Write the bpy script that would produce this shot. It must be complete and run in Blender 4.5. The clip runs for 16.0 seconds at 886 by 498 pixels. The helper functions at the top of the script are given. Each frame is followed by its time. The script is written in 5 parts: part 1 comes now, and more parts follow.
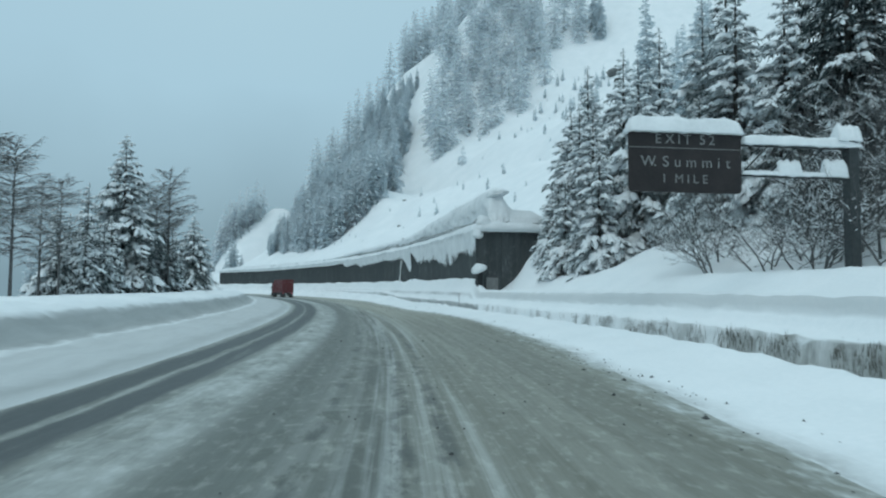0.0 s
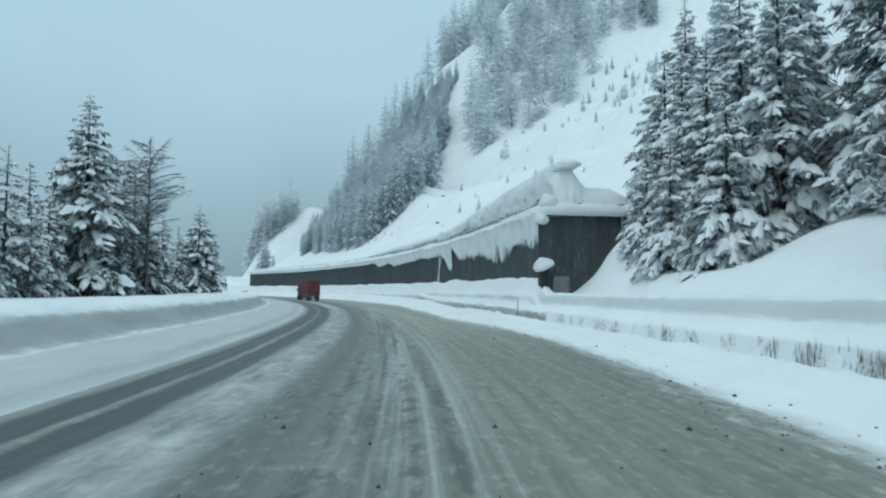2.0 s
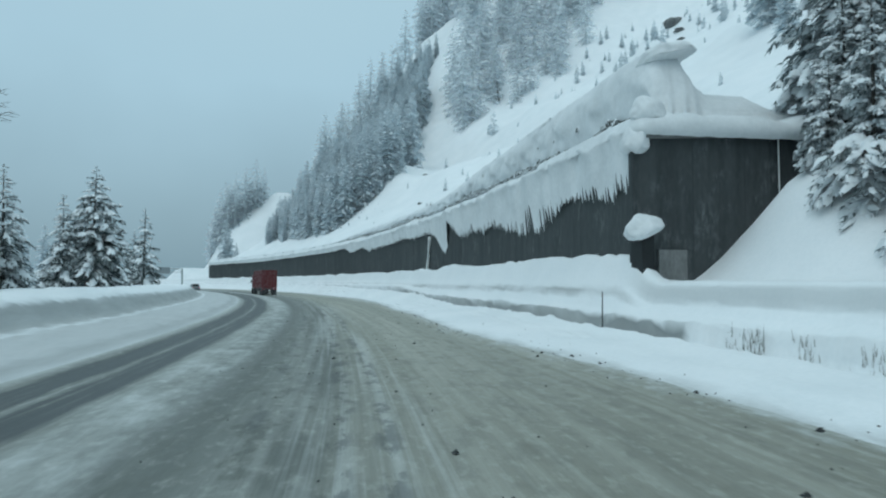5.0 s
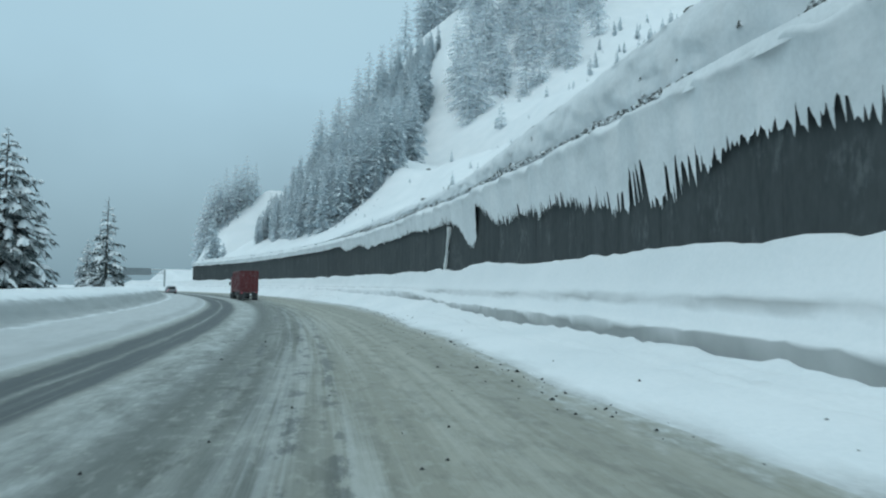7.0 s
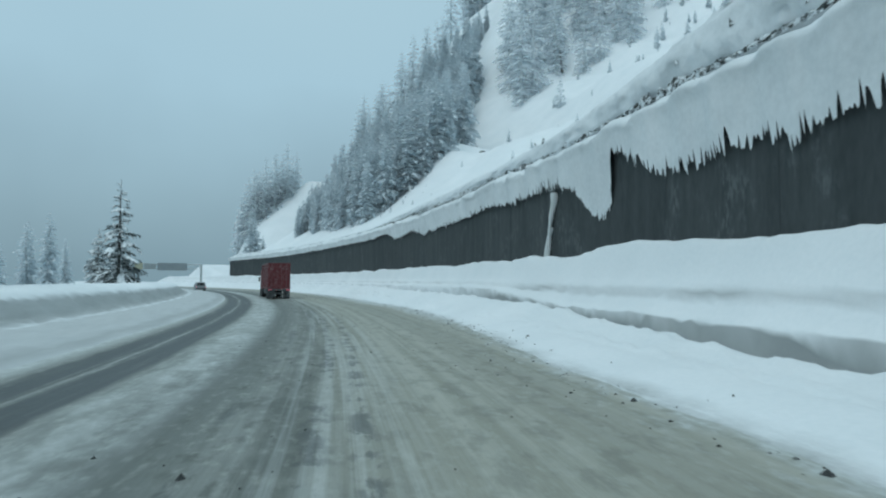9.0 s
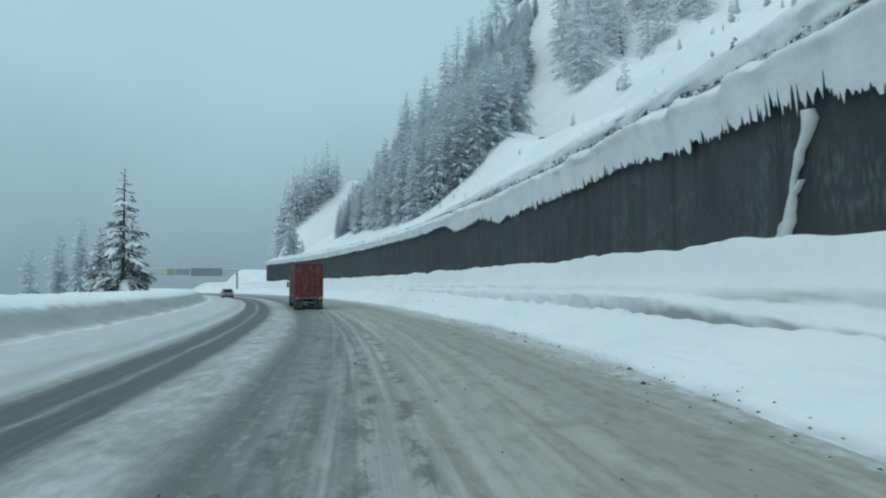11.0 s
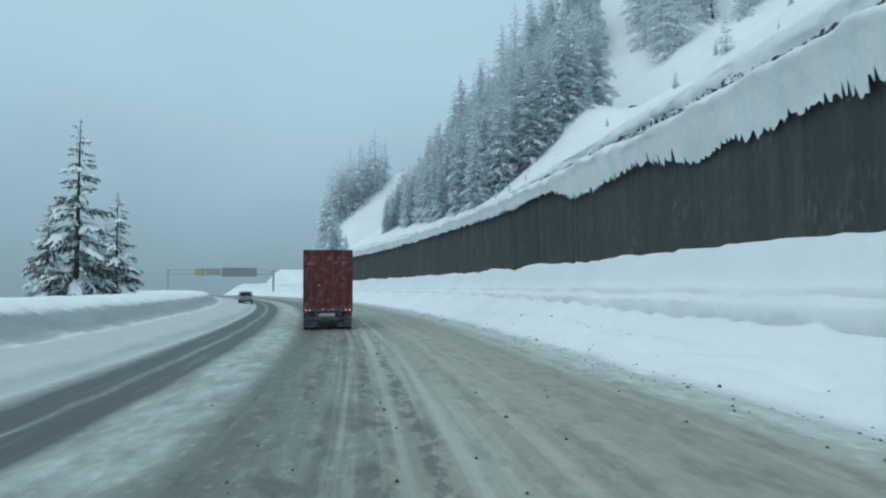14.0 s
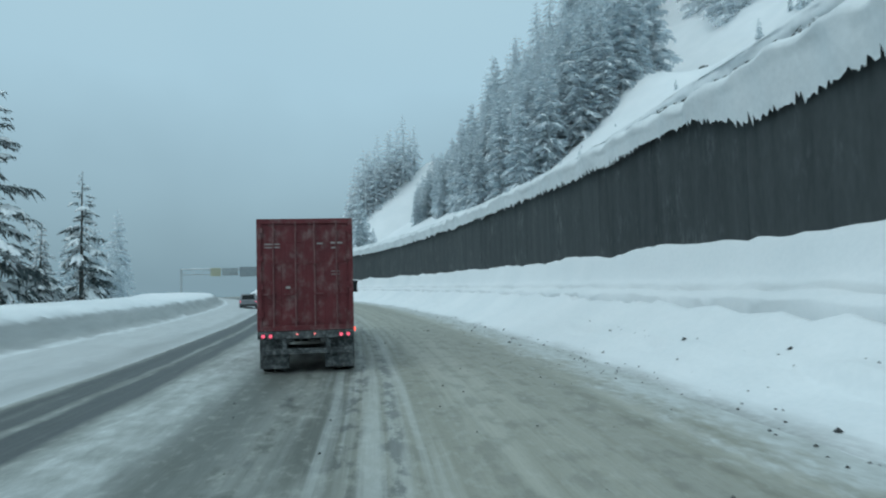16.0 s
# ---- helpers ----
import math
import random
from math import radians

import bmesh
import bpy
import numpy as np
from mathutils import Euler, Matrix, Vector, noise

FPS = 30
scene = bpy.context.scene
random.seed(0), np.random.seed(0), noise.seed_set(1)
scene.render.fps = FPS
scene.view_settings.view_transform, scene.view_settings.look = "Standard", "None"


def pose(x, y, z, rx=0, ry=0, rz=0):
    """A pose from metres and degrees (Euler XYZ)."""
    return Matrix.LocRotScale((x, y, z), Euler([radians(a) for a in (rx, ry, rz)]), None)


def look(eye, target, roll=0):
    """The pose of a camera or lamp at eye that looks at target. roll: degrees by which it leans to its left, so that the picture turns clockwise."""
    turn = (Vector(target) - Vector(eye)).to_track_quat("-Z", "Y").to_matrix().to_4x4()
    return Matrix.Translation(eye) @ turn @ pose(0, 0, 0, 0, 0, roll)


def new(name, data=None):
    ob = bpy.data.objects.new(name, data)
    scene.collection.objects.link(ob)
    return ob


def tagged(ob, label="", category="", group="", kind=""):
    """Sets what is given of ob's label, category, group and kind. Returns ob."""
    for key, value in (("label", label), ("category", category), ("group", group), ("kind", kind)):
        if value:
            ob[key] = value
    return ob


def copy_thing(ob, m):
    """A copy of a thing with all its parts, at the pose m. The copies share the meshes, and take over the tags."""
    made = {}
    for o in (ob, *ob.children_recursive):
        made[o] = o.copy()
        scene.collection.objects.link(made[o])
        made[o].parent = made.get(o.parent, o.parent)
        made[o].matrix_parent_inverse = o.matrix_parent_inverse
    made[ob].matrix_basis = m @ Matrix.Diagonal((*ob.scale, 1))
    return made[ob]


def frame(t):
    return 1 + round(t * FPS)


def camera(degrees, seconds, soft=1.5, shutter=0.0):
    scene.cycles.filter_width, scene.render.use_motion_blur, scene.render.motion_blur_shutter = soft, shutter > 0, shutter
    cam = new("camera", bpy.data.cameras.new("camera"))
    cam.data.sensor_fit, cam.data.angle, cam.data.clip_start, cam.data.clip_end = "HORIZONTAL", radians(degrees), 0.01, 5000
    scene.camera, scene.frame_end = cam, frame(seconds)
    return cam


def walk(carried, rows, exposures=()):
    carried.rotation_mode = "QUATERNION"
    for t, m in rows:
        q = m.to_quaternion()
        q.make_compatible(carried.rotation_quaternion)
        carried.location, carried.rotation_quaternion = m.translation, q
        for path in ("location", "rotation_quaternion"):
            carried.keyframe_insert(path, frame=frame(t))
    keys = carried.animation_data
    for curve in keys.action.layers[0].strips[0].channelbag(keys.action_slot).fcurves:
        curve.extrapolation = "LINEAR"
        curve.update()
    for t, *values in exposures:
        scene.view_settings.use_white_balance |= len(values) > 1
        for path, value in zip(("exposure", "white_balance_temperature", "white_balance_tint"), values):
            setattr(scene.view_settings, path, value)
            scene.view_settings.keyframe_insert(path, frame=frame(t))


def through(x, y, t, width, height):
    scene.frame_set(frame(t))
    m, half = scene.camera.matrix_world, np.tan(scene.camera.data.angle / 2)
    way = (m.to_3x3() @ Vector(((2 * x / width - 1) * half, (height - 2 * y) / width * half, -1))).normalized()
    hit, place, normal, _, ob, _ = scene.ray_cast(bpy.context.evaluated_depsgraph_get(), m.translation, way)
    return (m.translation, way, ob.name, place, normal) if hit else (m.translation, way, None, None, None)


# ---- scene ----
cam = camera(65.8, 16.0, soft=2.1, shutter=0.18)
METRES, EYE, TILT, LEAN, TURN = 140.0, 2.25, 1.6, 0.0, 0.0
ROWS = [
    (0.0, 0.0, 0.0, 0.0, -0.01, 1.7, -0.4),
    (0.5, -0.0016, 0.0328, -0.0009, 0.63, 2.24, -0.3),
    (1.0, -0.003, 0.0647, -0.0017, 1.43, 2.13, -0.2),
    (1.5, -0.005, 0.0962, -0.0028, 2.41, 1.52, 0.01),
    (2.0, -0.0075, 0.1269, -0.0036, 3.25, 1.88, -0.35),
    (2.5, -0.0103, 0.1583, -0.0046, 3.29, 2.23, -0.54),
    (3.0, -0.0135, 0.1893, -0.0056, 3.18, 1.54, -0.01),
    (3.5, -0.0166, 0.2206, -0.0065, 3.29, 1.2, 0.38),
    (6.0, -0.0361, 0.3695, -0.0119, 0.47, 1.09, -0.1),
    (6.5, -0.0409, 0.4003, -0.0128, 0.78, 0.57, -0.11),
    (7.0, -0.0464, 0.432, -0.0135, 1.07, 1.53, -0.38),
    (7.5, -0.0522, 0.4636, -0.0143, 1.6, 2.21, -0.39),
    (8.0, -0.0584, 0.4956, -0.0152, 2.85, 2.42, -0.23),
    (8.5, -0.065, 0.5271, -0.0163, 4.04, 1.96, -0.07),
    (9.0, -0.072, 0.5588, -0.0173, 4.66, 1.11, -0.06),
    (11.5, -0.1117, 0.7151, -0.0211, 9.15, 1.6, 0.89),
    (12.0, -0.1197, 0.7452, -0.022, 9.92, 1.79, 0.94),
    (12.5, -0.1282, 0.7748, -0.0228, 10.45, 1.57, 0.69),
    (13.0, -0.137, 0.8038, -0.0235, 10.86, 1.65, 0.79),
    (13.5, -0.1459, 0.8331, -0.0242, 11.68, 1.96, 0.91),
    (14.0, -0.1546, 0.8634, -0.0251, 12.3, 1.6, 0.72),
    (14.5, -0.1637, 0.8922, -0.0259, 12.33, 0.87, 0.62),
    (15.0, -0.1726, 0.9201, -0.0264, 12.15, 1.17, 0.87),
    (15.5, -0.181, 0.9493, -0.0267, 13.14, 1.51, 1.42),
    (16.0, -0.1896, 0.9779, -0.0275, 14.95, 1.37, 1.84),
]
walk(cam, [(t, pose(0, 0, EYE, TILT, LEAN, TURN) @ pose(METRES * x, METRES * y, METRES * z, 90 + pitch, roll, yaw)) for t, x, y, z, yaw, pitch, roll in ROWS],
     [(0.0, 0.0), (1.0, 0.03), (2.0, 0.1), (2.5, 0.0), (3.5, -0.1), (6.0, 0.1), (6.5, 0.13), (7.0, 0.04), (8.0, 0.0), (9.0, -0.05), (11.5, 0.0), (12.0, -0.07), (13.0, -0.03), (14.0, 0.05), (16.0, 0.0)])

# ---- light ----
world = bpy.data.worlds.new("overcast")
scene.world = world
world.use_nodes = True
wt = world.node_tree
wt.nodes.clear()
sky = wt.nodes.new("ShaderNodeTexSky")
sky.sky_type, sky.sun_disc = "NISHITA", False
sky.sun_elevation, sky.sun_rotation = radians(42), radians(200)
sky.air_density, sky.dust_density, sky.ozone_density = 1.0, 6.0, 1.5
coord = wt.nodes.new("ShaderNodeTexCoord")
sep = wt.nodes.new("ShaderNodeSeparateXYZ")
cloud = wt.nodes.new("ShaderNodeValToRGB")
cloud.color_ramp.elements[0].position, cloud.color_ramp.elements[0].color = 0.0, (2.55, 3.95, 4.7, 1)
cloud.color_ramp.elements[1].position, cloud.color_ramp.elements[1].color = 0.75, (5.5, 7.85, 8.75, 1)
mid = cloud.color_ramp.elements.new(0.29)
mid.color = (4.5, 6.85, 8.1, 1)
mist = wt.nodes.new("ShaderNodeTexNoise")
mist.inputs["Scale"].default_value, mist.inputs["Detail"].default_value = 2.2, 4.0
lift = wt.nodes.new("ShaderNodeMath")
lift.operation, lift.inputs[1].default_value, lift.inputs[2].default_value = "MULTIPLY_ADD", 0.30, -0.15
addz = wt.nodes.new("ShaderNodeMath")
addz.operation = "ADD"
blend = wt.nodes.new("ShaderNodeMixRGB")
blend.inputs[0].default_value = 0.88
back = wt.nodes.new("ShaderNodeBackground")
back.inputs["Strength"].default_value = 0.094
wout = wt.nodes.new("ShaderNodeOutputWorld")
wt.links.new(coord.outputs["Generated"], sep.inputs[0])
wt.links.new(coord.outputs["Generated"], mist.inputs["Vector"])
wt.links.new(mist.outputs[0], lift.inputs[0])
wt.links.new(lift.outputs[0], addz.inputs[0])
wt.links.new(sep.outputs[2], addz.inputs[1])
wt.links.new(addz.outputs[0], cloud.inputs[0])
wt.links.new(sky.outputs[0], blend.inputs[1])
wt.links.new(cloud.outputs[0], blend.inputs[2])
wt.links.new(blend.outputs[0], back.inputs[0])
wt.links.new(back.outputs[0], wout.inputs[0])

sun = new("sun", bpy.data.lights.new("sun", "SUN"))
sun.data.energy, sun.data.angle, sun.data.color = 0.45, radians(40), (0.86, 0.97, 1.0)
sun.matrix_world = look((0, 0, 60), (18, 30, 0))

# ---- the road's line: an arc to the left; s runs along it, d to its right ----
ARC, BEND = 470.0, radians(2.6)
CX, CY = -ARC * math.cos(BEND), -ARC * math.sin(BEND)


def at(s, d, z=0.0):
    a = BEND + s / ARC
    return Vector((CX + (ARC + d) * math.cos(a), CY + (ARC + d) * math.sin(a), z))


def heading(s):
    return math.degrees(BEND + s / ARC)


def stand(s, d, z=0.0, turn=0.0, size=1.0):
    return pose(*at(s, d, z), 0, 0, heading(s) + turn) @ Matrix.Scale(size, 4)


def smooth(x, a, b):
    u = min(1.0, max(0.0, (x - a) / (b - a)))
    return u * u * (3 - 2 * u)


def line(x, pts):
    return float(np.interp(x, [p[0] for p in pts], [p[1] for p in pts]))


def rough(x, y, seed=0.0, octaves=3):
    return noise.fractal(Vector((x, y, seed)), 1.0, 2.0, octaves)


# ---- materials ----
class Nodes:
    """A small writer of node materials."""

    def __init__(self, name, roughness=0.6, metallic=0.0, specular=0.3):
        self.mat = bpy.data.materials.new(name)
        self.mat.use_nodes = True
        self.tree = self.mat.node_tree
        self.bsdf = self.tree.nodes["Principled BSDF"]
        self.bsdf.inputs["Roughness"].default_value = roughness
        self.bsdf.inputs["Metallic"].default_value = metallic
        self.bsdf.inputs["Specular IOR Level"].default_value = specular

    def link(self, value, socket):
        if hasattr(value, "is_linked"):
            self.tree.links.new(value, socket)
        else:
            socket.default_value = value

    def coords(self, kind="Object", scale=(1, 1, 1)):
        c = self.tree.nodes.new("ShaderNodeTexCoord")
        m = self.tree.nodes.new("ShaderNodeMapping")
        m.inputs["Scale"].default_value = scale
        self.tree.links.new(c.outputs[kind], m.inputs["Vector"])
        return m.outputs[0]

    def noise(self, scale, detail=4.0, kind="Object", stretch=(1, 1, 1), rough=0.55):
        n = self.tree.nodes.new("ShaderNodeTexNoise")
        n.inputs["Scale"].default_value, n.inputs["Detail"].default_value = scale, detail
        n.inputs["Roughness"].default_value = rough
        self.tree.links.new(self.coords(kind, stretch), n.inputs["Vector"])
        return n.outputs[0]

    def math(self, op, a, b=0.0, c=0.0, clamp=False):
        n = self.tree.nodes.new("ShaderNodeMath")
        n.operation, n.use_clamp = op, clamp
        for v, s in zip((a, b, c), n.inputs):
            self.link(v, s)
        return n.outputs[0]

    def ramp(self, value, *stops):
        n = self.tree.nodes.new("ShaderNodeValToRGB")
        e = n.color_ramp.elements
        while len(e) < len(stops):
            e.new(0.5)
        for k, (p, c) in zip(e, stops):
            k.position, k.color = p, (c, c, c, 1) if isinstance(c, (int, float)) else (*c, 1)
        self.link(value, n.inputs[0])
        return n.outputs[0]

    def step(self, value, a, b):
        n = self.tree.nodes.new("ShaderNodeMapRange")
        n.interpolation_type = "SMOOTHSTEP"
        self.link(value, n.inputs[0])
        n.inputs[1].default_value, n.inputs[2].default_value = a, b
        return n.outputs[0]

    def mix(self, fac, a, b):
        n = self.tree.nodes.new("ShaderNodeMixRGB")
        self.link(fac, n.inputs[0])
        for v, s in ((a, n.inputs[1]), (b, n.inputs[2])):
            self.link((*v, 1) if isinstance(v, tuple) else v, s)
        return n.outputs[0]

    def random(self):
        return self.tree.nodes.new("ShaderNodeObjectInfo").outputs["Random"]

    def island(self):
        return self.tree.nodes.new("ShaderNodeNewGeometry").outputs["Random Per Island"]

    def done(self, colour, bump=None, strength=0.3, distance=0.02, roughness=None):
        self.link((*colour, 1) if isinstance(colour, tuple) else colour, self.bsdf.inputs["Base Color"])
        if bump is not None:
            n = self.tree.nodes.new("ShaderNodeBump")
            n.inputs["Strength"].default_value, n.inputs["Distance"].default_value = strength, distance
            self.tree.links.new(bump, n.inputs["Height"])
            self.tree.links.new(n.outputs[0], self.bsdf.inputs["Normal"])
        if roughness is not None:
            self.link(roughness, self.bsdf.inputs["Roughness"])
        return self.mat


def make_snow(name, light=(0.86, 0.89, 0.91), dull=(0.72, 0.77, 0.80), big=0.35, fine=9.0, strength=0.35):
    n = Nodes(name, 0.75, 0, 0.25)
    a, b = n.noise(big, 5), n.noise(fine, 4)
    both = n.math("ADD", n.math("MULTIPLY", a, 0.65), n.math("MULTIPLY", b, 0.35))
    return n.done(n.ramp(both, (0.32, dull), (0.62, light)), both, strength, 0.08)


ROOF_SNOW = make_snow("packed_roof_snow", (0.81, 0.845, 0.865), (0.65, 0.69, 0.71), 0.5, 5.0, 0.5)
TREE_SNOW = make_snow("snow_on_branches", (0.84, 0.88, 0.90), (0.70, 0.75, 0.78), 1.2, 14.0, 0.3)


def make_ground():
    """Snow, with grit-stained layers where the plough has cut into it."""
    n = Nodes("ploughed_snow", 0.75, 0, 0.25)
    a, b = n.noise(0.22, 5), n.noise(7.0, 4)
    both = n.math("ADD", n.math("MULTIPLY", a, 0.6), n.math("MULTIPLY", b, 0.4))
    clean = n.ramp(both, (0.32, (0.80, 0.845, 0.87)), (0.62, (0.89, 0.92, 0.94)))
    attr = n.tree.nodes.new("ShaderNodeAttribute")
    attr.attribute_name = "grit"
    streak = n.noise(1.1, 5, "UV", (0.55, 3.0, 1), 0.65)
    speck = n.noise(5.5, 6, "UV", (0.8, 1, 1), 0.7)
    dirt = n.ramp(speck, (0.30, (0.09, 0.095, 0.085)), (0.5, (0.24, 0.25, 0.235)), (0.72, (0.46, 0.49, 0.48)))
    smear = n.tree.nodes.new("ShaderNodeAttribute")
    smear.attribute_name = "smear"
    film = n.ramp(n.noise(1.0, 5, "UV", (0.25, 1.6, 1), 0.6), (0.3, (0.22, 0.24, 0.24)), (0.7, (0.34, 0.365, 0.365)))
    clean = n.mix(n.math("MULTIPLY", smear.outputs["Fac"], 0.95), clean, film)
    fac = n.math("MULTIPLY", attr.outputs["Fac"], n.step(streak, 0.18, 0.55), clamp=True)
    lumps = n.math("ADD", both, n.math("MULTIPLY", speck, 0.5))
    return n.done(n.mix(fac, clean, dirt), lumps, 0.4, 0.08)


GROUND = make_ground()


def make_road():
    """Packed slush over wet asphalt; the tyres have cleared some tracks. UV is s and d in metres."""
    n = Nodes("slushy_road", 0.5, 0, 0.4)
    uv = n.tree.nodes.new("ShaderNodeUVMap")
    sep = n.tree.nodes.new("ShaderNodeSeparateXYZ")
    n.tree.links.new(uv.outputs[0], sep.inputs[0])
    s, d = sep.outputs[0], sep.outputs[1]
    long_streak = n.noise(1.0, 5, "UV", (0.035, 2.6, 1), 0.6)
    thin_streak = n.noise(1.0, 5, "UV", (0.10, 5.0, 1), 0.6)
    patch = n.noise(1.0, 5, "UV", (0.35, 1.1, 1), 0.6)
    grain = n.noise(1.0, 5, "UV", (5.0, 9.0, 1), 0.7)
    # slow drift of the tracks across the lane
    drift = n.math("MULTIPLY", n.math("SUBTRACT", n.noise(1.0, 2, "UV", (0.02, 0.0, 1)), 0.5), 1.6)
    lane = n.tree.nodes.new("ShaderNodeAttribute")
    lane.attribute_name = "lane"
    dl = lane.outputs["Fac"]
    dw = n.math("ADD", dl, n.math("MULTIPLY", n.math("SUBTRACT", patch, 0.5), 0.5))
    dm = n.math("ADD", n.math("ADD", d, drift), n.math("MULTIPLY", n.math("SUBTRACT", patch, 0.5), 0.35))

    def track(x, centre, inner, outer):
        return n.math("SUBTRACT", 1.0, n.step(n.math("ABSOLUTE", n.math("SUBTRACT", x, centre)), inner, outer))

    rim = n.tree.nodes.new("ShaderNodeAttribute")
    rim.attribute_name = "rim"
    blot = n.noise(1.0, 6, "UV", (0.9, 2.0, 1), 0.62)
    pits = n.noise(1.0, 5, "UV", (2.2, 4.2, 1), 0.65)

    def worn(mask, low, high, source):
        return n.math("MULTIPLY", mask, n.step(source, low, high))

    dark_side = n.mix(n.step(long_streak, 0.36, 0.66), (0.165, 0.18, 0.165), (0.255, 0.27, 0.255))
    tan_side = n.mix(n.step(long_streak, 0.36, 0.66), (0.30, 0.30, 0.25), (0.42, 0.42, 0.365))
    tan_side = n.mix(n.math("SUBTRACT", 1.0, n.step(n.math("ADD", s, n.math("MULTIPLY", patch, 30.0)), 42.0, 92.0)), tan_side, n.mix(n.step(long_streak, 0.36, 0.66), (0.175, 0.178, 0.148), (0.265, 0.27, 0.235)))
    slush = n.mix(n.step(n.math("ADD", d, n.math("MULTIPLY", patch, 1.5)), -1.2, 2.6), dark_side, tan_side)
    slush = n.mix(n.math("MULTIPLY", n.step(thin_streak, 0.42, 0.72), 0.22), slush, (0.38, 0.395, 0.375))
    slush = n.mix(n.math("MULTIPLY", n.step(grain, 0.5, 0.75), 0.25), slush, (0.16, 0.16, 0.135))
    # mottled: thin wet places, lumps of paler slush
    slush = n.mix(n.math("MULTIPLY", n.step(blot, 0.47, 0.64), 0.42), slush, (0.155, 0.16, 0.135))
    slush = n.mix(n.math("MULTIPLY", n.step(pits, 0.50, 0.68), 0.42), slush, (0.46, 0.47, 0.43))
    # whiter packed snow between the lanes and at the edges
    white = n.math("MAXIMUM", n.step(dl, -6.6, -7.6), n.math("MAXIMUM", n.math("MULTIPLY", track(dw, -3.5, 0.35, 1.15), n.math("ADD", n.math("ADD", 0.05, n.math("MULTIPLY", n.step(s, 80.0, 115.0), 0.18)), n.math("MULTIPLY", n.step(n.math("ADD", n.math("MULTIPLY", patch, 0.6), n.math("MULTIPLY", blot, 0.4)), 0.34, 0.66), 0.66))), n.math("MULTIPLY", n.step(n.math("ADD", n.math("ADD", n.math("ADD", rim.outputs["Fac"], n.math("MULTIPLY", n.step(s, 104.0, 124.0), 0.9)), n.math("MULTIPLY", n.math("ADD", patch, blot), 1.9)), n.math("MULTIPLY", pits, 1.8)), 8.1, 9.5), 0.95)))
    white = n.math("MAXIMUM", white, n.math("MULTIPLY", n.math("MULTIPLY", track(dw, -5.58, 0.02, 0.22), n.step(thin_streak, 0.4, 0.7)), 0.35))
    white = n.math("MAXIMUM", white, n.math("MULTIPLY", n.math("MULTIPLY", track(dm, 0.2, 0.6, 1.4), n.step(long_streak, 0.45, 0.62)), 0.4))
    # wheels' polish: darker wet slush
    damp = n.math("MAXIMUM", worn(track(dm, -2.35, 0.25, 1.15), 0.25, 0.6, long_streak), n.math("MULTIPLY", worn(track(dm, 3.9, 0.2, 1.0), 0.35, 0.7, long_streak), 0.35))
    damp = n.math("MULTIPLY", n.math("MAXIMUM", damp, worn(track(dm, -0.6, 0.2, 0.7), 0.35, 0.6, patch)), 0.75)
    damp = n.math("MAXIMUM", damp, n.math("MULTIPLY", worn(track(d, -1.6, 1.0, 2.0), 0.50, 0.64, blot), 0.7))
    damp = n.math("MULTIPLY", damp, n.math("SUBTRACT", 1.0, n.math("MULTIPLY", n.step(pits, 0.5, 0.7), 0.45)))
    # bare wet asphalt
    wet = n.math("MAXIMUM", track(dw, -6.15, 0.34, 0.62), track(dw, -5.02, 0.33, 0.60))
    wet = n.math("MULTIPLY", wet, n.step(thin_streak, 0.22, 0.5))
    strip = n.math("MULTIPLY", track(dw, -5.56, 0.06, 0.24), n.math("MAXIMUM", n.math("SUBTRACT", 1.0, n.step(s, 48.0, 78.0)), n.math("MULTIPLY", n.step(s, 146.0, 154.0), 0.8)))
    wet = n.math("MULTIPLY", wet, n.math("SUBTRACT", 1.0, n.math("MULTIPLY", strip, 0.8)))
    thin = n.math("MAXIMUM", worn(track(dm, 0.55, 0.05, 0.24), 0.47, 0.56, blot), worn(track(dm, -0.1, 0.06, 0.28), 0.48, 0.57, blot))
    wet = n.math("MAXIMUM", wet, n.math("MULTIPLY", n.math("MAXIMUM", thin, worn(track(dm, -1.35, 0.03, 0.22), 0.5, 0.6, patch)), 0.6))
    colour = n.mix(damp, slush, (0.085, 0.095, 0.085))
    colour = n.mix(white, colour, n.ramp(n.math("ADD", n.math("MULTIPLY", blot, 0.5), n.math("MULTIPLY", pits, 0.5)), (0.36, (0.42, 0.445, 0.43)), (0.64, (0.66, 0.70, 0.70))))
    colour = n.mix(n.math("MULTIPLY", wet, 0.92), colour, (0.048, 0.057, 0.060))
    rough_value = n.math("SUBTRACT", 0.62, n.math("MULTIPLY", n.math("MAXIMUM", wet, n.math("MULTIPLY", damp, 0.5)), 0.10))
    height = n.math("ADD", n.math("ADD", long_streak, n.math("MULTIPLY", thin_streak, 0.5)), n.math("SUBTRACT", n.math("ADD", n.math("MULTIPLY", grain, 0.35), n.math("MULTIPLY", n.math("ADD", blot, pits), 0.7)), wet))
    return n.done(colour, height, 0.45, 0.05, rough_value)


ROAD = make_road()


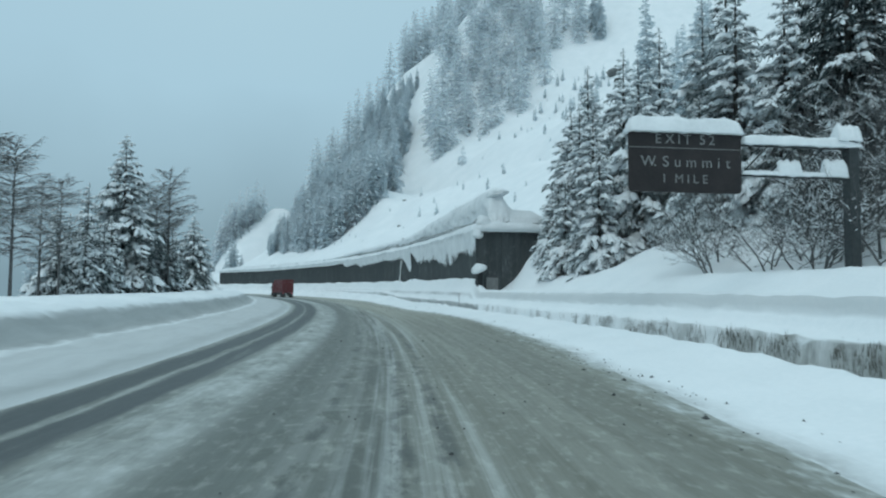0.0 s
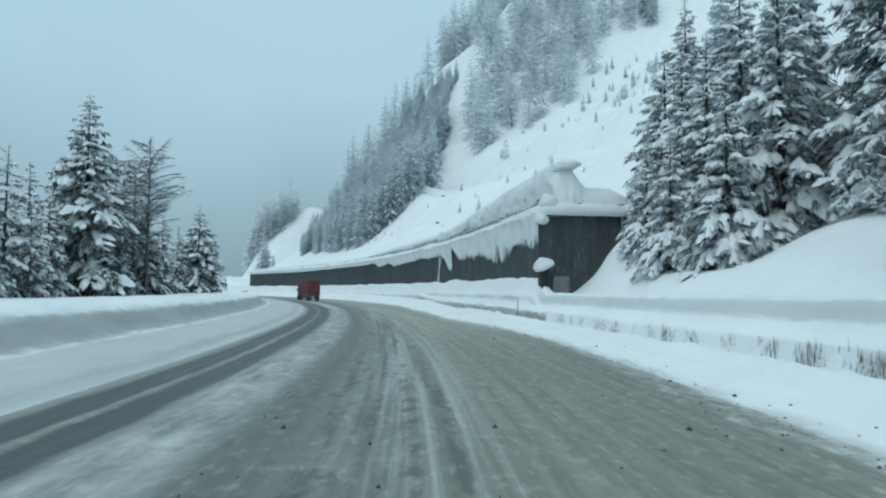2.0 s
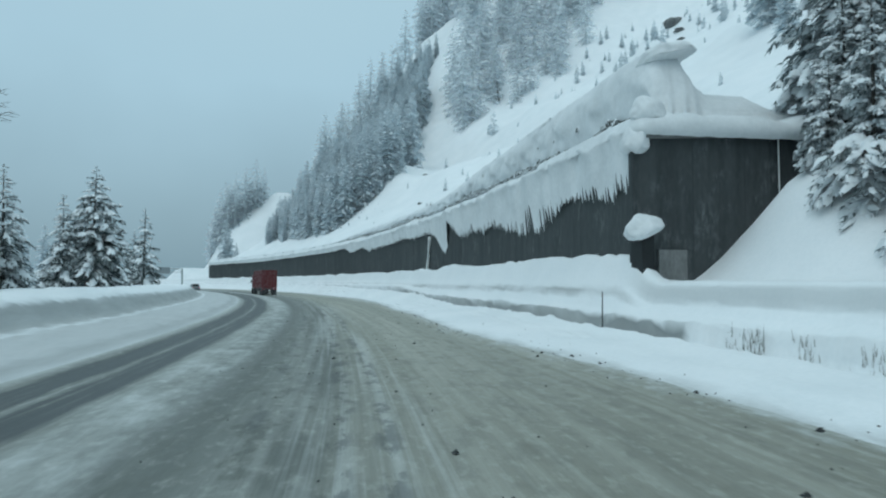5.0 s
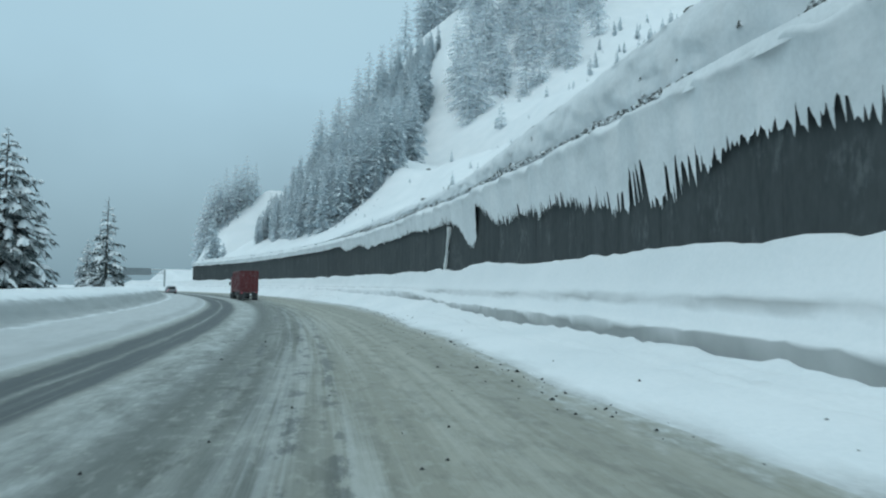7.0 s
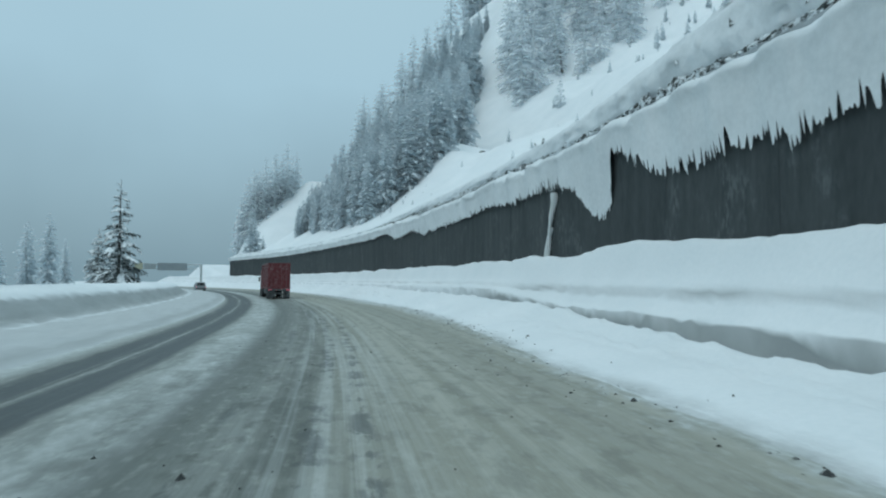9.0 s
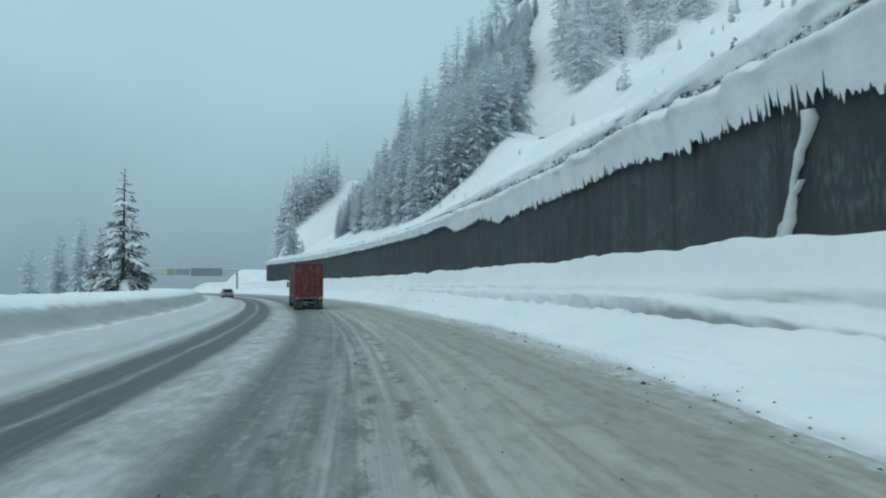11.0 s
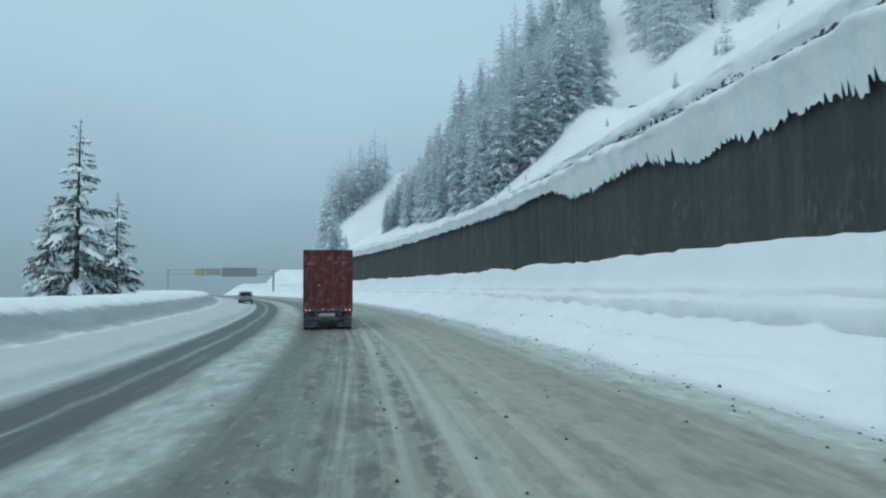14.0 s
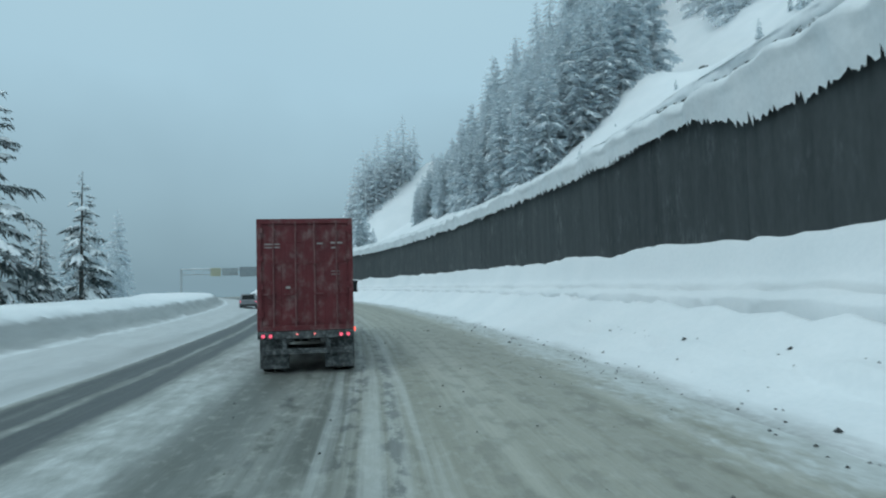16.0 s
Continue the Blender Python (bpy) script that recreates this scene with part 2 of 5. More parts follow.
def make_plain(name, dark, light, scale=3.0, roughness=0.6, metallic=0.0, strength=0.25, stretch=(1, 1, 1), specular=0.3):
    n = Nodes(name, roughness, metallic, specular)
    a, b = n.noise(scale, 5, "Object", stretch), n.noise(scale * 8, 3, "Object", stretch)
    both = n.math("ADD", n.math("MULTIPLY", a, 0.7), n.math("MULTIPLY", b, 0.3))
    both = n.math("ADD", both, n.math("MULTIPLY", n.math("SUBTRACT", n.random(), 0.5), 0.12))
    return n.done(n.ramp(both, (0.3, dark), (0.68, light)), both, strength, 0.02)




def make_needles(name, dark, light, dusted, share, through=0.0, haze_share=0.0):
    """Needles, some twigs of them dusted white; part of the light goes through, and a see-through share fades them like
    haze.
    """
    n = Nodes(name, 0.8, 0, 0.2)
    a = n.noise(2.0, 5)
    base = n.ramp(n.math("ADD", n.math("MULTIPLY", a, 0.7), n.math("MULTIPLY", n.random(), 0.3)), (0.3, dark), (0.68, light))
    colour = n.mix(n.step(n.island(), 1.0 - share, 1.12 - share), base, dusted)
    mat = n.done(colour)
    if through:
        thin = n.tree.nodes.new("ShaderNodeBsdfTranslucent")
        both = n.tree.nodes.new("ShaderNodeMixShader")
        both.inputs[0].default_value = through
        n.tree.links.new(colour, thin.inputs[0])
        n.tree.links.new(n.bsdf.outputs[0], both.inputs[1])
        n.tree.links.new(thin.outputs[0], both.inputs[2])
        last = both.outputs[0]
        if haze_share:
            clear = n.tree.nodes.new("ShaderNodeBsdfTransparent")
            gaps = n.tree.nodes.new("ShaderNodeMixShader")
            gaps.inputs[0].default_value = haze_share
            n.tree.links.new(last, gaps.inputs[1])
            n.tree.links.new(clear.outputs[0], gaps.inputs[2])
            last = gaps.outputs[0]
        n.tree.links.new(last, n.tree.nodes["Material Output"].inputs[0])
    return mat


NEEDLES = make_needles("conifer_needles", (0.062, 0.085, 0.088), (0.13, 0.16, 0.165), (0.34, 0.39, 0.40), 0.14, 0.15)
# dusted with snow, and the base tones raised for haze as well
DUSTED = make_needles("snow_dusted_needles", (0.15, 0.185, 0.195), (0.27, 0.31, 0.32), (0.60, 0.65, 0.67), 0.38, 0.35)
# pale blue tone and see-through share paint the haze over the slope's firs
HAZED = make_needles("frosted_needles", (0.52, 0.60, 0.64), (0.66, 0.73, 0.77), (0.85, 0.89, 0.91), 0.32, 0.5, 0.36)
# the same needles paler still: haze painted in for the far wood
HAZED_FAR = make_needles("rime_covered_needles", (0.70, 0.77, 0.81), (0.80, 0.86, 0.89), (0.87, 0.90, 0.92), 0.4, 0.5, 0.66)


def make_seam():
    """Brush and rock half smothered in snow."""
    n = Nodes("brush_in_snow", 0.85, 0, 0.2)
    a, b = n.noise(3.2, 5, "Object", (1, 1, 1), 0.7), n.noise(11.0, 4)
    dark = n.ramp(b, (0.35, (0.03, 0.035, 0.034)), (0.7, (0.14, 0.15, 0.145)))
    return n.done(n.mix(n.step(a, 0.45, 0.55), dark, (0.74, 0.78, 0.80)), a, 0.6, 0.1)


SEAM = make_seam()
BARK = make_plain("bark", (0.035, 0.034, 0.032), (0.10, 0.095, 0.088), 6.0, 0.85, 0, 0.6, (1, 1, 0.2))
# twig tones lightened to take in the fog
TWIG = make_plain("bare_twigs", (0.075, 0.078, 0.08), (0.15, 0.155, 0.155), 4.0, 0.8)


def make_shed():
    """Dark weathered boards with upright stains and thin patches of blown frost; at the shed's end their dark is the
    opening's shade.
    """
    n = Nodes("dark_shed_boards", 0.75, 0, 0.3)
    a, b, c = n.noise(0.8, 5, "Object", (2, 2, 0.2)), n.noise(6.0, 4, "Object", (1, 1, 0.35)), n.noise(0.55, 6, "Object", (1, 1, 0.8), 0.68)
    both = n.math("ADD", n.math("ADD", n.math("MULTIPLY", a, 0.65), n.math("MULTIPLY", b, 0.35)), n.math("MULTIPLY", n.math("SUBTRACT", n.random(), 0.5), 0.12))
    # both wood tones raised to take in haze and reflection over the wall
    wood = n.ramp(both, (0.3, (0.034, 0.041, 0.044)), (0.68, (0.072, 0.082, 0.085)))
    frost = n.math("MULTIPLY", n.math("MULTIPLY", n.step(c, 0.50, 0.72), n.step(b, 0.42, 0.62)), 0.30)
    return n.done(n.mix(frost, wood, (0.26, 0.29, 0.30)), both, 0.3, 0.02)


SHED = make_shed()
CONCRETE = make_plain("stained_concrete", (0.10, 0.11, 0.11), (0.24, 0.25, 0.25), 1.5, 0.8, 0, 0.4, (1, 1, 0.4))
ICE = make_snow("curtain_ice", (0.70, 0.73, 0.73), (0.52, 0.56, 0.57), 0.6, 4.0, 0.4)
SIGN_BROWN = make_plain("sign_sheet", (0.016, 0.014, 0.015), (0.034, 0.028, 0.029), 1.2, 0.55)
SIGN_WHITE = make_plain("sign_lettering", (0.13, 0.135, 0.135), (0.27, 0.28, 0.28), 3.0, 0.5)
STEEL = make_plain("weathered_steel", (0.030, 0.036, 0.038), (0.060, 0.068, 0.070), 4.0, 0.6, 0.2)
# bark paled to go with the haze put into the needles
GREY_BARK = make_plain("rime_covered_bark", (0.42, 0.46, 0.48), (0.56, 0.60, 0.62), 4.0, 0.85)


# ---- mesh helpers ----
def mesh_of(name, verts, faces, material, shade=False):
    me = bpy.data.meshes.new(name)
    me.from_pydata([tuple(v) for v in verts], [], faces)
    me.materials.append(material)
    if shade:
        me.polygons.foreach_set("use_smooth", [True] * len(me.polygons))
    me.update()
    return me


def bm_mesh(name, bm, material, shade=False):
    me = bpy.data.meshes.new(name)
    bmesh.ops.recalc_face_normals(bm, faces=bm.faces)
    bm.to_mesh(me)
    bm.free()
    me.materials.append(material)
    if shade:
        me.polygons.foreach_set("use_smooth", [True] * len(me.polygons))
    return me


def part(name, mesh, parent, label="", m=None):
    ob = new(name, mesh)
    ob.parent = parent
    if m is not None:
        ob.matrix_basis = m
    return tagged(ob, label)


def box(bm, x0, y0, z0, x1, y1, z1, bevel=0.0):
    r = bmesh.ops.create_cube(bm, size=1.0)
    bmesh.ops.transform(bm, verts=r["verts"], matrix=Matrix.Translation(((x0 + x1) / 2, (y0 + y1) / 2, (z0 + z1) / 2)) @ Matrix.Diagonal((abs(x1 - x0), abs(y1 - y0), abs(z1 - z0), 1)))
    if bevel:
        edges = list({e for v in r["verts"] for e in v.link_edges})
        bmesh.ops.bevel(bm, geom=edges, offset=bevel, segments=2, affect="EDGES", profile=0.5)
    return bm


def rod(bm, a, b, r, r2=None, sides=8):
    a, b = Vector(a), Vector(b)
    q = (b - a).to_track_quat("Z", "Y").to_matrix().to_4x4()
    bmesh.ops.create_cone(bm, cap_ends=True, segments=sides, radius1=r, radius2=r if r2 is None else r2, depth=(b - a).length, matrix=Matrix.Translation((a + b) / 2) @ q)
    return bm


def grid_faces(rows, cols):
    return [(i * cols + j, i * cols + j + 1, (i + 1) * cols + j + 1, (i + 1) * cols + j) for i in range(rows - 1) for j in range(cols - 1)]


# ---- ground: one sheet of snow from the valley to the mountain ----
S_SHED, E_SHED, WALL = 71.2, 292.0, 12.5


def hill(s, d):
    """The mountain side to the right of the road."""
    foot = line(s, ((-60, 21), (32, 21), (40, 19), (46, 16.8), (51, 16.8), (56, 19.3), (65, 19.3), (69, 17.5), (73, 22), (300, 22), (340, 33), (400, 36)))
    low = line(s, ((-60, 2.4), (40, 2.4), (62, 3.2), (74, 10.5), (296, 10.5), (332, 1.5), (400, 0.0)))
    rise = line(s, ((-60, 0.42), (40, 0.46), (70, 0.60), (250, 0.60), (300, 0.56), (350, 0.52), (400, 0.46)))
    u = max(0.0, d - foot)
    z = low + rise * u + line(s, ((240, 0.0), (262, 0.0009), (272, 0.0014), (350, 0.0016))) * u * u
    z += 0.62 * min(70.0, max(0.0, d - 92.0)) * smooth(s, 272, 300)
    z += (rough(s * 0.018, d * 0.022, 3.0) * 9.0 + rough(s * 0.07, d * 0.07, 5.0) * 1.6) * smooth(u, 4, 40)
    z += rough(s * 0.25, d * 0.25, 8.0) * 0.35 * smooth(u, 0, 6)
    spur = line(d, ((37, 8), (43, 25), (66, 43.5), (74, 44), (92, 30))) * math.exp(-(((s - 346) / 17) ** 2))
    z = max(z, spur) + 1.5 * math.exp(-((z - spur) / 3.0) ** 2)
    return low + (z - low) * (1 - smooth(s, 360, 388))


CREST = ((0, 0.46), (13, 0.48), (22, 0.6), (32, 0.56), (44, 0.48), (62, 0.36), (75, 0.45), (84, 0.5), (92, 0.32), (98, 0.45), (108, 0.92), (122, 1.08), (147, 1.16), (152, 1.3), (170, 1.48), (300, 1.5))
EDGE = ((0, -0.9), (8, -0.8), (12, -0.5), (18.5, -0.1), (36, 0.6), (48, 1.0), (57, 0.4), (67, -0.7), (74, -1.3), (85, -0.9), (95, -0.9), (105, -0.3), (115, 0.3), (130, 0.9), (140, 0.15), (170, 0.1))
FACE = ((0, 1.05), (20, 1.0), (45, 0.82), (70, 0.74), (110, 0.82), (122, 1.5), (300, 1.6))


def height(s, d):
    """Height of the snow and its grit at s, d; a negative grit is an even grey film."""
    wob = rough(s * 0.11, 1.7, 2.0) * 0.35 + rough(s * 0.6, 3.1, 2.0, 2) * 0.10
    lump = rough(s * 0.9, d * 0.9, 4.0) * 0.07
    if d < -7.0:
        e = d - wob * 0.6
        z = line(e, ((-60, -22), (-40, -12), (-29, 0.2), (-23, 1.50), (-15.5, 1.6), (-14.2, 1.55), (-13.5, 1.38), (-13.1, 1.12), (-12.3, 0.36), (-11.6, 0.20), (-9.6, 0.16), (-8.2, 0.10), (-7.0, 0.0)))
        if d < -60:
            z = -22 - 30 * smooth(-d, 60, 260)
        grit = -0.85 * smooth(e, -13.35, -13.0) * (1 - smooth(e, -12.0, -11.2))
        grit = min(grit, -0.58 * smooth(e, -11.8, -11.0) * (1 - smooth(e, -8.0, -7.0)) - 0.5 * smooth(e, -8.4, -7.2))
        soft = (rough(s * 0.4, d * 0.8, 7.0) * 0.08 + abs(rough(s * 1.2, d * 1.5, 18.0)) * 0.17 + rough(s * 2.6, d * 2.8, 19.0, 2) * 0.06) * smooth(-d, 7.5, 8.6)
        return z + lump * 1.2 * smooth(-d, 7, 8.4) + soft, grit
    if d < 4.5:
        return -0.14, 0.0
    before = 1 - smooth(s, 68.4, 71.3)
    c = d - wob * 0.5
    crest = line(s, CREST) + rough(s * 0.23, 9.0, 1.0) * 0.07 + rough(s * 1.1, 9.0, 1.0, 2) * 0.09
    edge = line(s, EDGE) * (1 - smooth(d, 6.5, 9.0))
    crust = smooth(s, 112, 126) * (1 - smooth(s, 168, 185)) * 0.17 * smooth(rough(s * 0.35, 6.0, 14.0), -0.15, 0.25)
    berm = line(c - edge, ((5.0, -0.16), (5.9, -0.03), (6.8, 0.07), (7.9, 0.10 + 0.28 * crest - crust), (8.0, 0.10 + 0.28 * crest + crust), (8.7, 0.62 * crest), (9.4, crest), (9.75, crest - 0.02), (10.0, crest * 0.55), (10.3, 0.08), (10.75, 0.06)))
    if 7.0 < c < 10.2:
        berm += (abs(rough(s * 0.9, d * 1.3, 17.0, 3)) * 0.24 - 0.05) * (0.25 + 0.75 * smooth(s, 58, 74)) * smooth(c, 7.0, 7.8) * (1 - smooth(c, 9.6, 10.2))
    face = line(s, FACE) + rough(s * 0.2, 4.0, 6.0) * 0.10 + rough(s * 1.4, 4.0, 6.0, 2) * 0.05
    crown = 3.45 + rough(s * 0.10, 2.0, 6.0) * 0.30 + rough(s * 0.7, 2.0, 6.0, 2) * 0.10 - 0.26 * (1 - smooth(s, 71.5, 77.5))
    shed = line(c, ((10.75, 0.06), (10.85, face), (11.2, face + 0.25), (11.5, max(1.55, face + 0.3)), (11.56, max(1.72, face + 0.4)), (11.9, 2.25), (12.35, crown), (13.2, crown), (14, 3.5)))
    top = line(s, ((0, 2.42), (20, 2.38), (45, 2.12), (70, 2.1))) + rough(s * 0.08, 5.0, 6.0) * 0.06
    open_side = line(c, ((10.75, 0.06), (10.85, face), (11.5, face + 0.25), (11.85, top - 0.72), (12.05, top - 0.22), (12.4, top), (15, top + 0.1), (16, top + 0.15)))
    side = before * open_side + (1 - before) * shed
    if c > 11.9 and s < S_SHED + 2.4:
        ease = smooth(s, S_SHED - 0.6, S_SHED + 2.4)
        side = side * ease + min(side, 2.1 + 1.35 * (1 - smooth(c, 12.5, 13.2)) * (1 - before)) * (1 - ease)
    z = berm if c < 10.75 else side
    reach = 0.22 * abs(rough(s * 1.3, 5.0, 16.0, 3)) * (s < 64)
    cut = smooth(c, 10.1, 10.4) * (1 - smooth(c, 10.82 + reach, 10.96 + 1.6 * reach))
    grit = cut * (0.85 - 0.7 * smooth(s, 18, 38)) * (0.55 + 0.45 * smooth(rough(s * 0.7, 1.2, 20.0), -0.25, 0.1)) if s < 64 else -cut * (1.0 - 0.62 * smooth(s, 116, 134))
    if c < 8.5:
        grit = 0.95 * (1 - smooth(c - edge, 5.5, 6.9 + rough(s * 0.5, d, 15.0) * 0.5))
    if c > 11.0:
        grit = -before * 0.42 * smooth(c, 11.75, 11.88) * (1 - smooth(c, 12.05, 12.3)) - (1 - before) * (0.7 - 0.4 * smooth(s, 112, 122)) * smooth(c, 11.42, 11.5) * (1 - smooth(c, 11.56, 11.68)) * (0.45 + 0.55 * smooth(rough(s * 0.2, 3.3, 9.0), -0.2, 0.3))
    if d > 15:
        h = hill(s, d)
        if s < 72:
            k = smooth(d, 15, 18)
            k2 = smooth(s, 66, 72)
            z = (z * (1 - k) + h * k) * (1 - k2) + (line(d, ((15, 2.2), (16.5, 3.0), (18.5, 4.7), (20.2, 6.4), (21.6, 7.5), (23, h))) if d < 23 else h) * k2
        else:
            k = smooth(s, 294, 325)
            z = line(d, ((15, 3.5 - 3.0 * k), (20, 8.0 - 7.2 * k), (22.5, h))) if d < 22.5 else h
    return z + lump * smooth(d, 6.4, 8), grit


def beyond(s, d):
    """The pass tips over past the bend."""
    return -34 * smooth(s, 350, 450) * (1 - smooth(d, 14, 40) * (1 - smooth(s, 366, 395)))


def build_ground():
    ss = list(np.arange(-60, 0, 1.5)) + list(np.arange(0, 215, 0.55)) + list(np.arange(215, 340, 1.2)) + list(np.arange(340, 640, 6.0))
    ds = [-420, -300, -220, -160, -120, -90, -70, -55, -45, -38, -32, -28, -25, -22, -19, -17, -16]
    ds += list(np.arange(-15.4, -11.0, 0.22)) + list(np.arange(-11.0, -6.5, 0.35)) + [-6.0, 0.0, 4.3]
    ds += list(np.arange(4.6, 7.6, 0.25)) + list(np.arange(7.6, 8.3, 0.1)) + list(np.arange(8.4, 9.2, 0.2)) + list(np.arange(9.2, 12.6, 0.1)) + [12.8, 13.2, 14, 15] + list(np.arange(15.6, 30, 0.8))
    ds += list(np.arange(30, 80, 2.5)) + list(np.arange(80, 200, 5)) + [210, 225, 245, 270, 300, 340, 400]
    verts, uvs, grits, smears = [], [], [], []
    for s in ss:
        for d in ds:
            z, g = height(s, d)
            verts.append(at(s, d, z + beyond(s, d)))
            uvs.append((s, d))
            grits.append(max(0.0, g))
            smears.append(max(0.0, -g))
    me = mesh_of("ground", verts, grid_faces(len(ss), len(ds)), GROUND, True)
    layer = me.uv_layers.new(name="UVMap")
    idx = np.empty(len(me.loops), dtype=np.int32)
    me.loops.foreach_get("vertex_index", idx)
    layer.data.foreach_set("uv", np.array(uvs, dtype=np.float32)[idx].ravel())
    att = me.attributes.new("grit", "FLOAT", "POINT")
    att.data.foreach_set("value", np.array(grits, dtype=np.float32))
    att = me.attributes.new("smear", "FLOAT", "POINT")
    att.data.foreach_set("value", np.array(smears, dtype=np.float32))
    return tagged(new("ground", me), "deep white snow, ploughed into grit-stained banks beside the road", "snow ground", kind="structure")


build_ground()


TRACKS = ((0, -0.5), (10, -0.4), (38, 0.0), (93, 0.28), (118, 0.18), (136, 0.13), (154, -0.08), (170, -0.3), (200, -0.4))


def build_road():
    ss = np.concatenate([np.arange(-60, 0, 2.0), np.arange(0, 220, 0.5), np.arange(220, 560, 2.0)])
    ds = np.arange(-8.6, 8.31, 0.18)
    verts, uvs, rims, lanes = [], [], [], []
    for s in ss:
        edge, shift = line(s, EDGE), line(s, TRACKS)
        for d in ds:
            z = rough(s * 0.05, d * 1.6, 11.0) * 0.022 + rough(s * 0.3, d * 3.0, 12.0) * 0.010
            z += 0.07 * math.exp(-(((d - shift + 3.75) / 0.5) ** 2)) * (0.6 + rough(s * 0.8, d * 2, 13.0) * 0.6)
            for c in (-6.15, -5.02):
                z -= 0.030 * math.exp(-(((d - shift - c) / 0.42) ** 2))
            z += beyond(s, d) - 0.02 * smooth(abs(d + 0.5), 7, 8)
            verts.append(at(s, d, z))
            uvs.append((s, d))
            rims.append(d - edge)
            lanes.append(d - shift)
    me = mesh_of("road", verts, grid_faces(len(ss), len(ds)), ROAD, True)
    layer = me.uv_layers.new(name="UVMap")
    idx = np.empty(len(me.loops), dtype=np.int32)
    me.loops.foreach_get("vertex_index", idx)
    layer.data.foreach_set("uv", np.array(uvs, dtype=np.float32)[idx].ravel())
    att = me.attributes.new("rim", "FLOAT", "POINT")
    att.data.foreach_set("value", np.array(rims, dtype=np.float32))
    att = me.attributes.new("lane", "FLOAT", "POINT")
    att.data.foreach_set("value", np.array(lanes, dtype=np.float32))
    return tagged(new("road", me), "highway under tan slush with dark wet wheel tracks", "road", kind="structure")


build_road()


# ---- snow shed ----
def slab(profile, s0, s1, step, material, name):
    """A solid swept along the road: profile is a closed ring of (d, z)."""
    ss = list(np.arange(s0, s1, step)) + [s1]
    k = len(profile)
    verts = []
    for s in ss:
        for d, z in profile:
            verts.append(at(s, d, z))
    faces = [(i * k + j, (i + 1) * k + j, (i + 1) * k + (j + 1) % k, i * k + (j + 1) % k) for i in range(len(ss) - 1) for j in range(k)]
    faces += [tuple(range(k)), tuple(range(len(verts) - 1, len(verts) - k - 1, -1))]
    return mesh_of(name, verts, faces, material)


LOW_EDGE = ((70, 5.9), (75, 6.0), (78, 6.6), (81, 5.8), (83.2, 5.15), (87, 5.3), (90, 5.7), (92, 6.0), (99, 6.2), (103, 6.1), (105.5, 7.3), (107.2, 7.8), (107.4, 6.0), (107.9, 5.2), (108.6, 4.7), (109.7, 5.15), (111.0, 6.0), (112.3, 6.75), (114, 7.1), (116, 7.1), (127, 7.5), (136, 7.2), (142, 7.25), (143.5, 6.95), (145, 7.3), (147, 6.85), (151, 7.6), (157, 7.35), (160, 7.3), (163, 8.0), (165, 8.3), (168, 8.15), (171, 7.95), (187, 8.0), (200, 8.05), (225, 7.9), (292, 8.0))


POST = make_plain("wet_black_post", (0.008, 0.010, 0.011), (0.022, 0.026, 0.028), 2.0, 0.6)


def snow_shed():
    shed = tagged(new("snow_shed"), "dark avalanche shed beside the road, its roof buried in snow", "snow shed")
    # wall bays between the columns
    bay, s, i = 6.4, S_SHED, 0
    while s < E_SHED - 1:
        e = min(s + bay, E_SHED)
        part("wall_panel", slab([(WALL + 0.12, 1.2), (WALL + 0.12, 8.5), (WALL + 0.42, 8.5), (WALL + 0.42, 1.2)], s + 0.01, e - 0.01, 1.6, SHED, "wall_panel"), shed)
        part("column", slab([(WALL + 0.11, 1.2), (WALL + 0.11, 8.5), (WALL + 0.3, 8.5), (WALL + 0.3, 1.2)], s - 0.12, s + 0.12, 0.24, SHED, "column"), shed)
        s, i = e, i + 1
    part("roof", slab([(WALL + 0.06, 8.2), (WALL + 0.06, 8.5), (22.5, 9.1), (22.5, 8.7)], S_SHED - 0.6, E_SHED, 3.0, CONCRETE, "roof"), shed, "weathered concrete roof slab")
    # end of upright boards, their dark put in for the shed's unlit opening
    part("column", slab([(WALL - 0.22, 1.4), (WALL - 0.22, 8.4), (WALL + 0.11, 8.4), (WALL + 0.11, 1.4)], S_SHED - 0.34, S_SHED + 0.02, 0.4, SHED, "column"), shed)
    d = WALL + 0.12
    while d < 21.8:
        w = 1.24
        part("board", slab([(d, 1.4), (d, 8.55), (d + w - 0.008, 8.55), (d + w - 0.008, 1.4)], S_SHED - 0.30 + 0.006 * ((int(d * 7)) % 3), S_SHED + 0.0, 0.3, SHED, "board"), shed)
        d += w
    part("lower_block", slab([(13.4, 1.3), (13.4, 3.45), (14.7, 3.45), (14.7, 1.3)], S_SHED - 0.42, S_SHED - 0.31, 0.2, CONCRETE, "lower_block"), shed, "pale concrete block")
    part("stub_post", slab([(12.2, 1.4), (12.2, 3.9), (12.3, 4.05), (12.64, 4.05), (12.74, 3.9), (12.74, 1.4)], S_SHED - 1.3, S_SHED - 0.3, 0.7, POST, "stub_post"), shed, "black stub post")
    # one thin rod of ice hanging down the end, no pipe inside
    part("downpipe", bm_mesh("downpipe", rod(bmesh.new(), at(S_SHED - 0.38, 19.2, 5.6), at(S_SHED - 0.38, 19.2, 8.5), 0.035), ICE), shed, "pale ice-coated downpipe")
    return shed


snow_shed()


BASE_EDGE = ((70, 5.6), (82, 5.1), (95, 5.4), (112, 5.6), (125, 6.4), (292, 6.6))


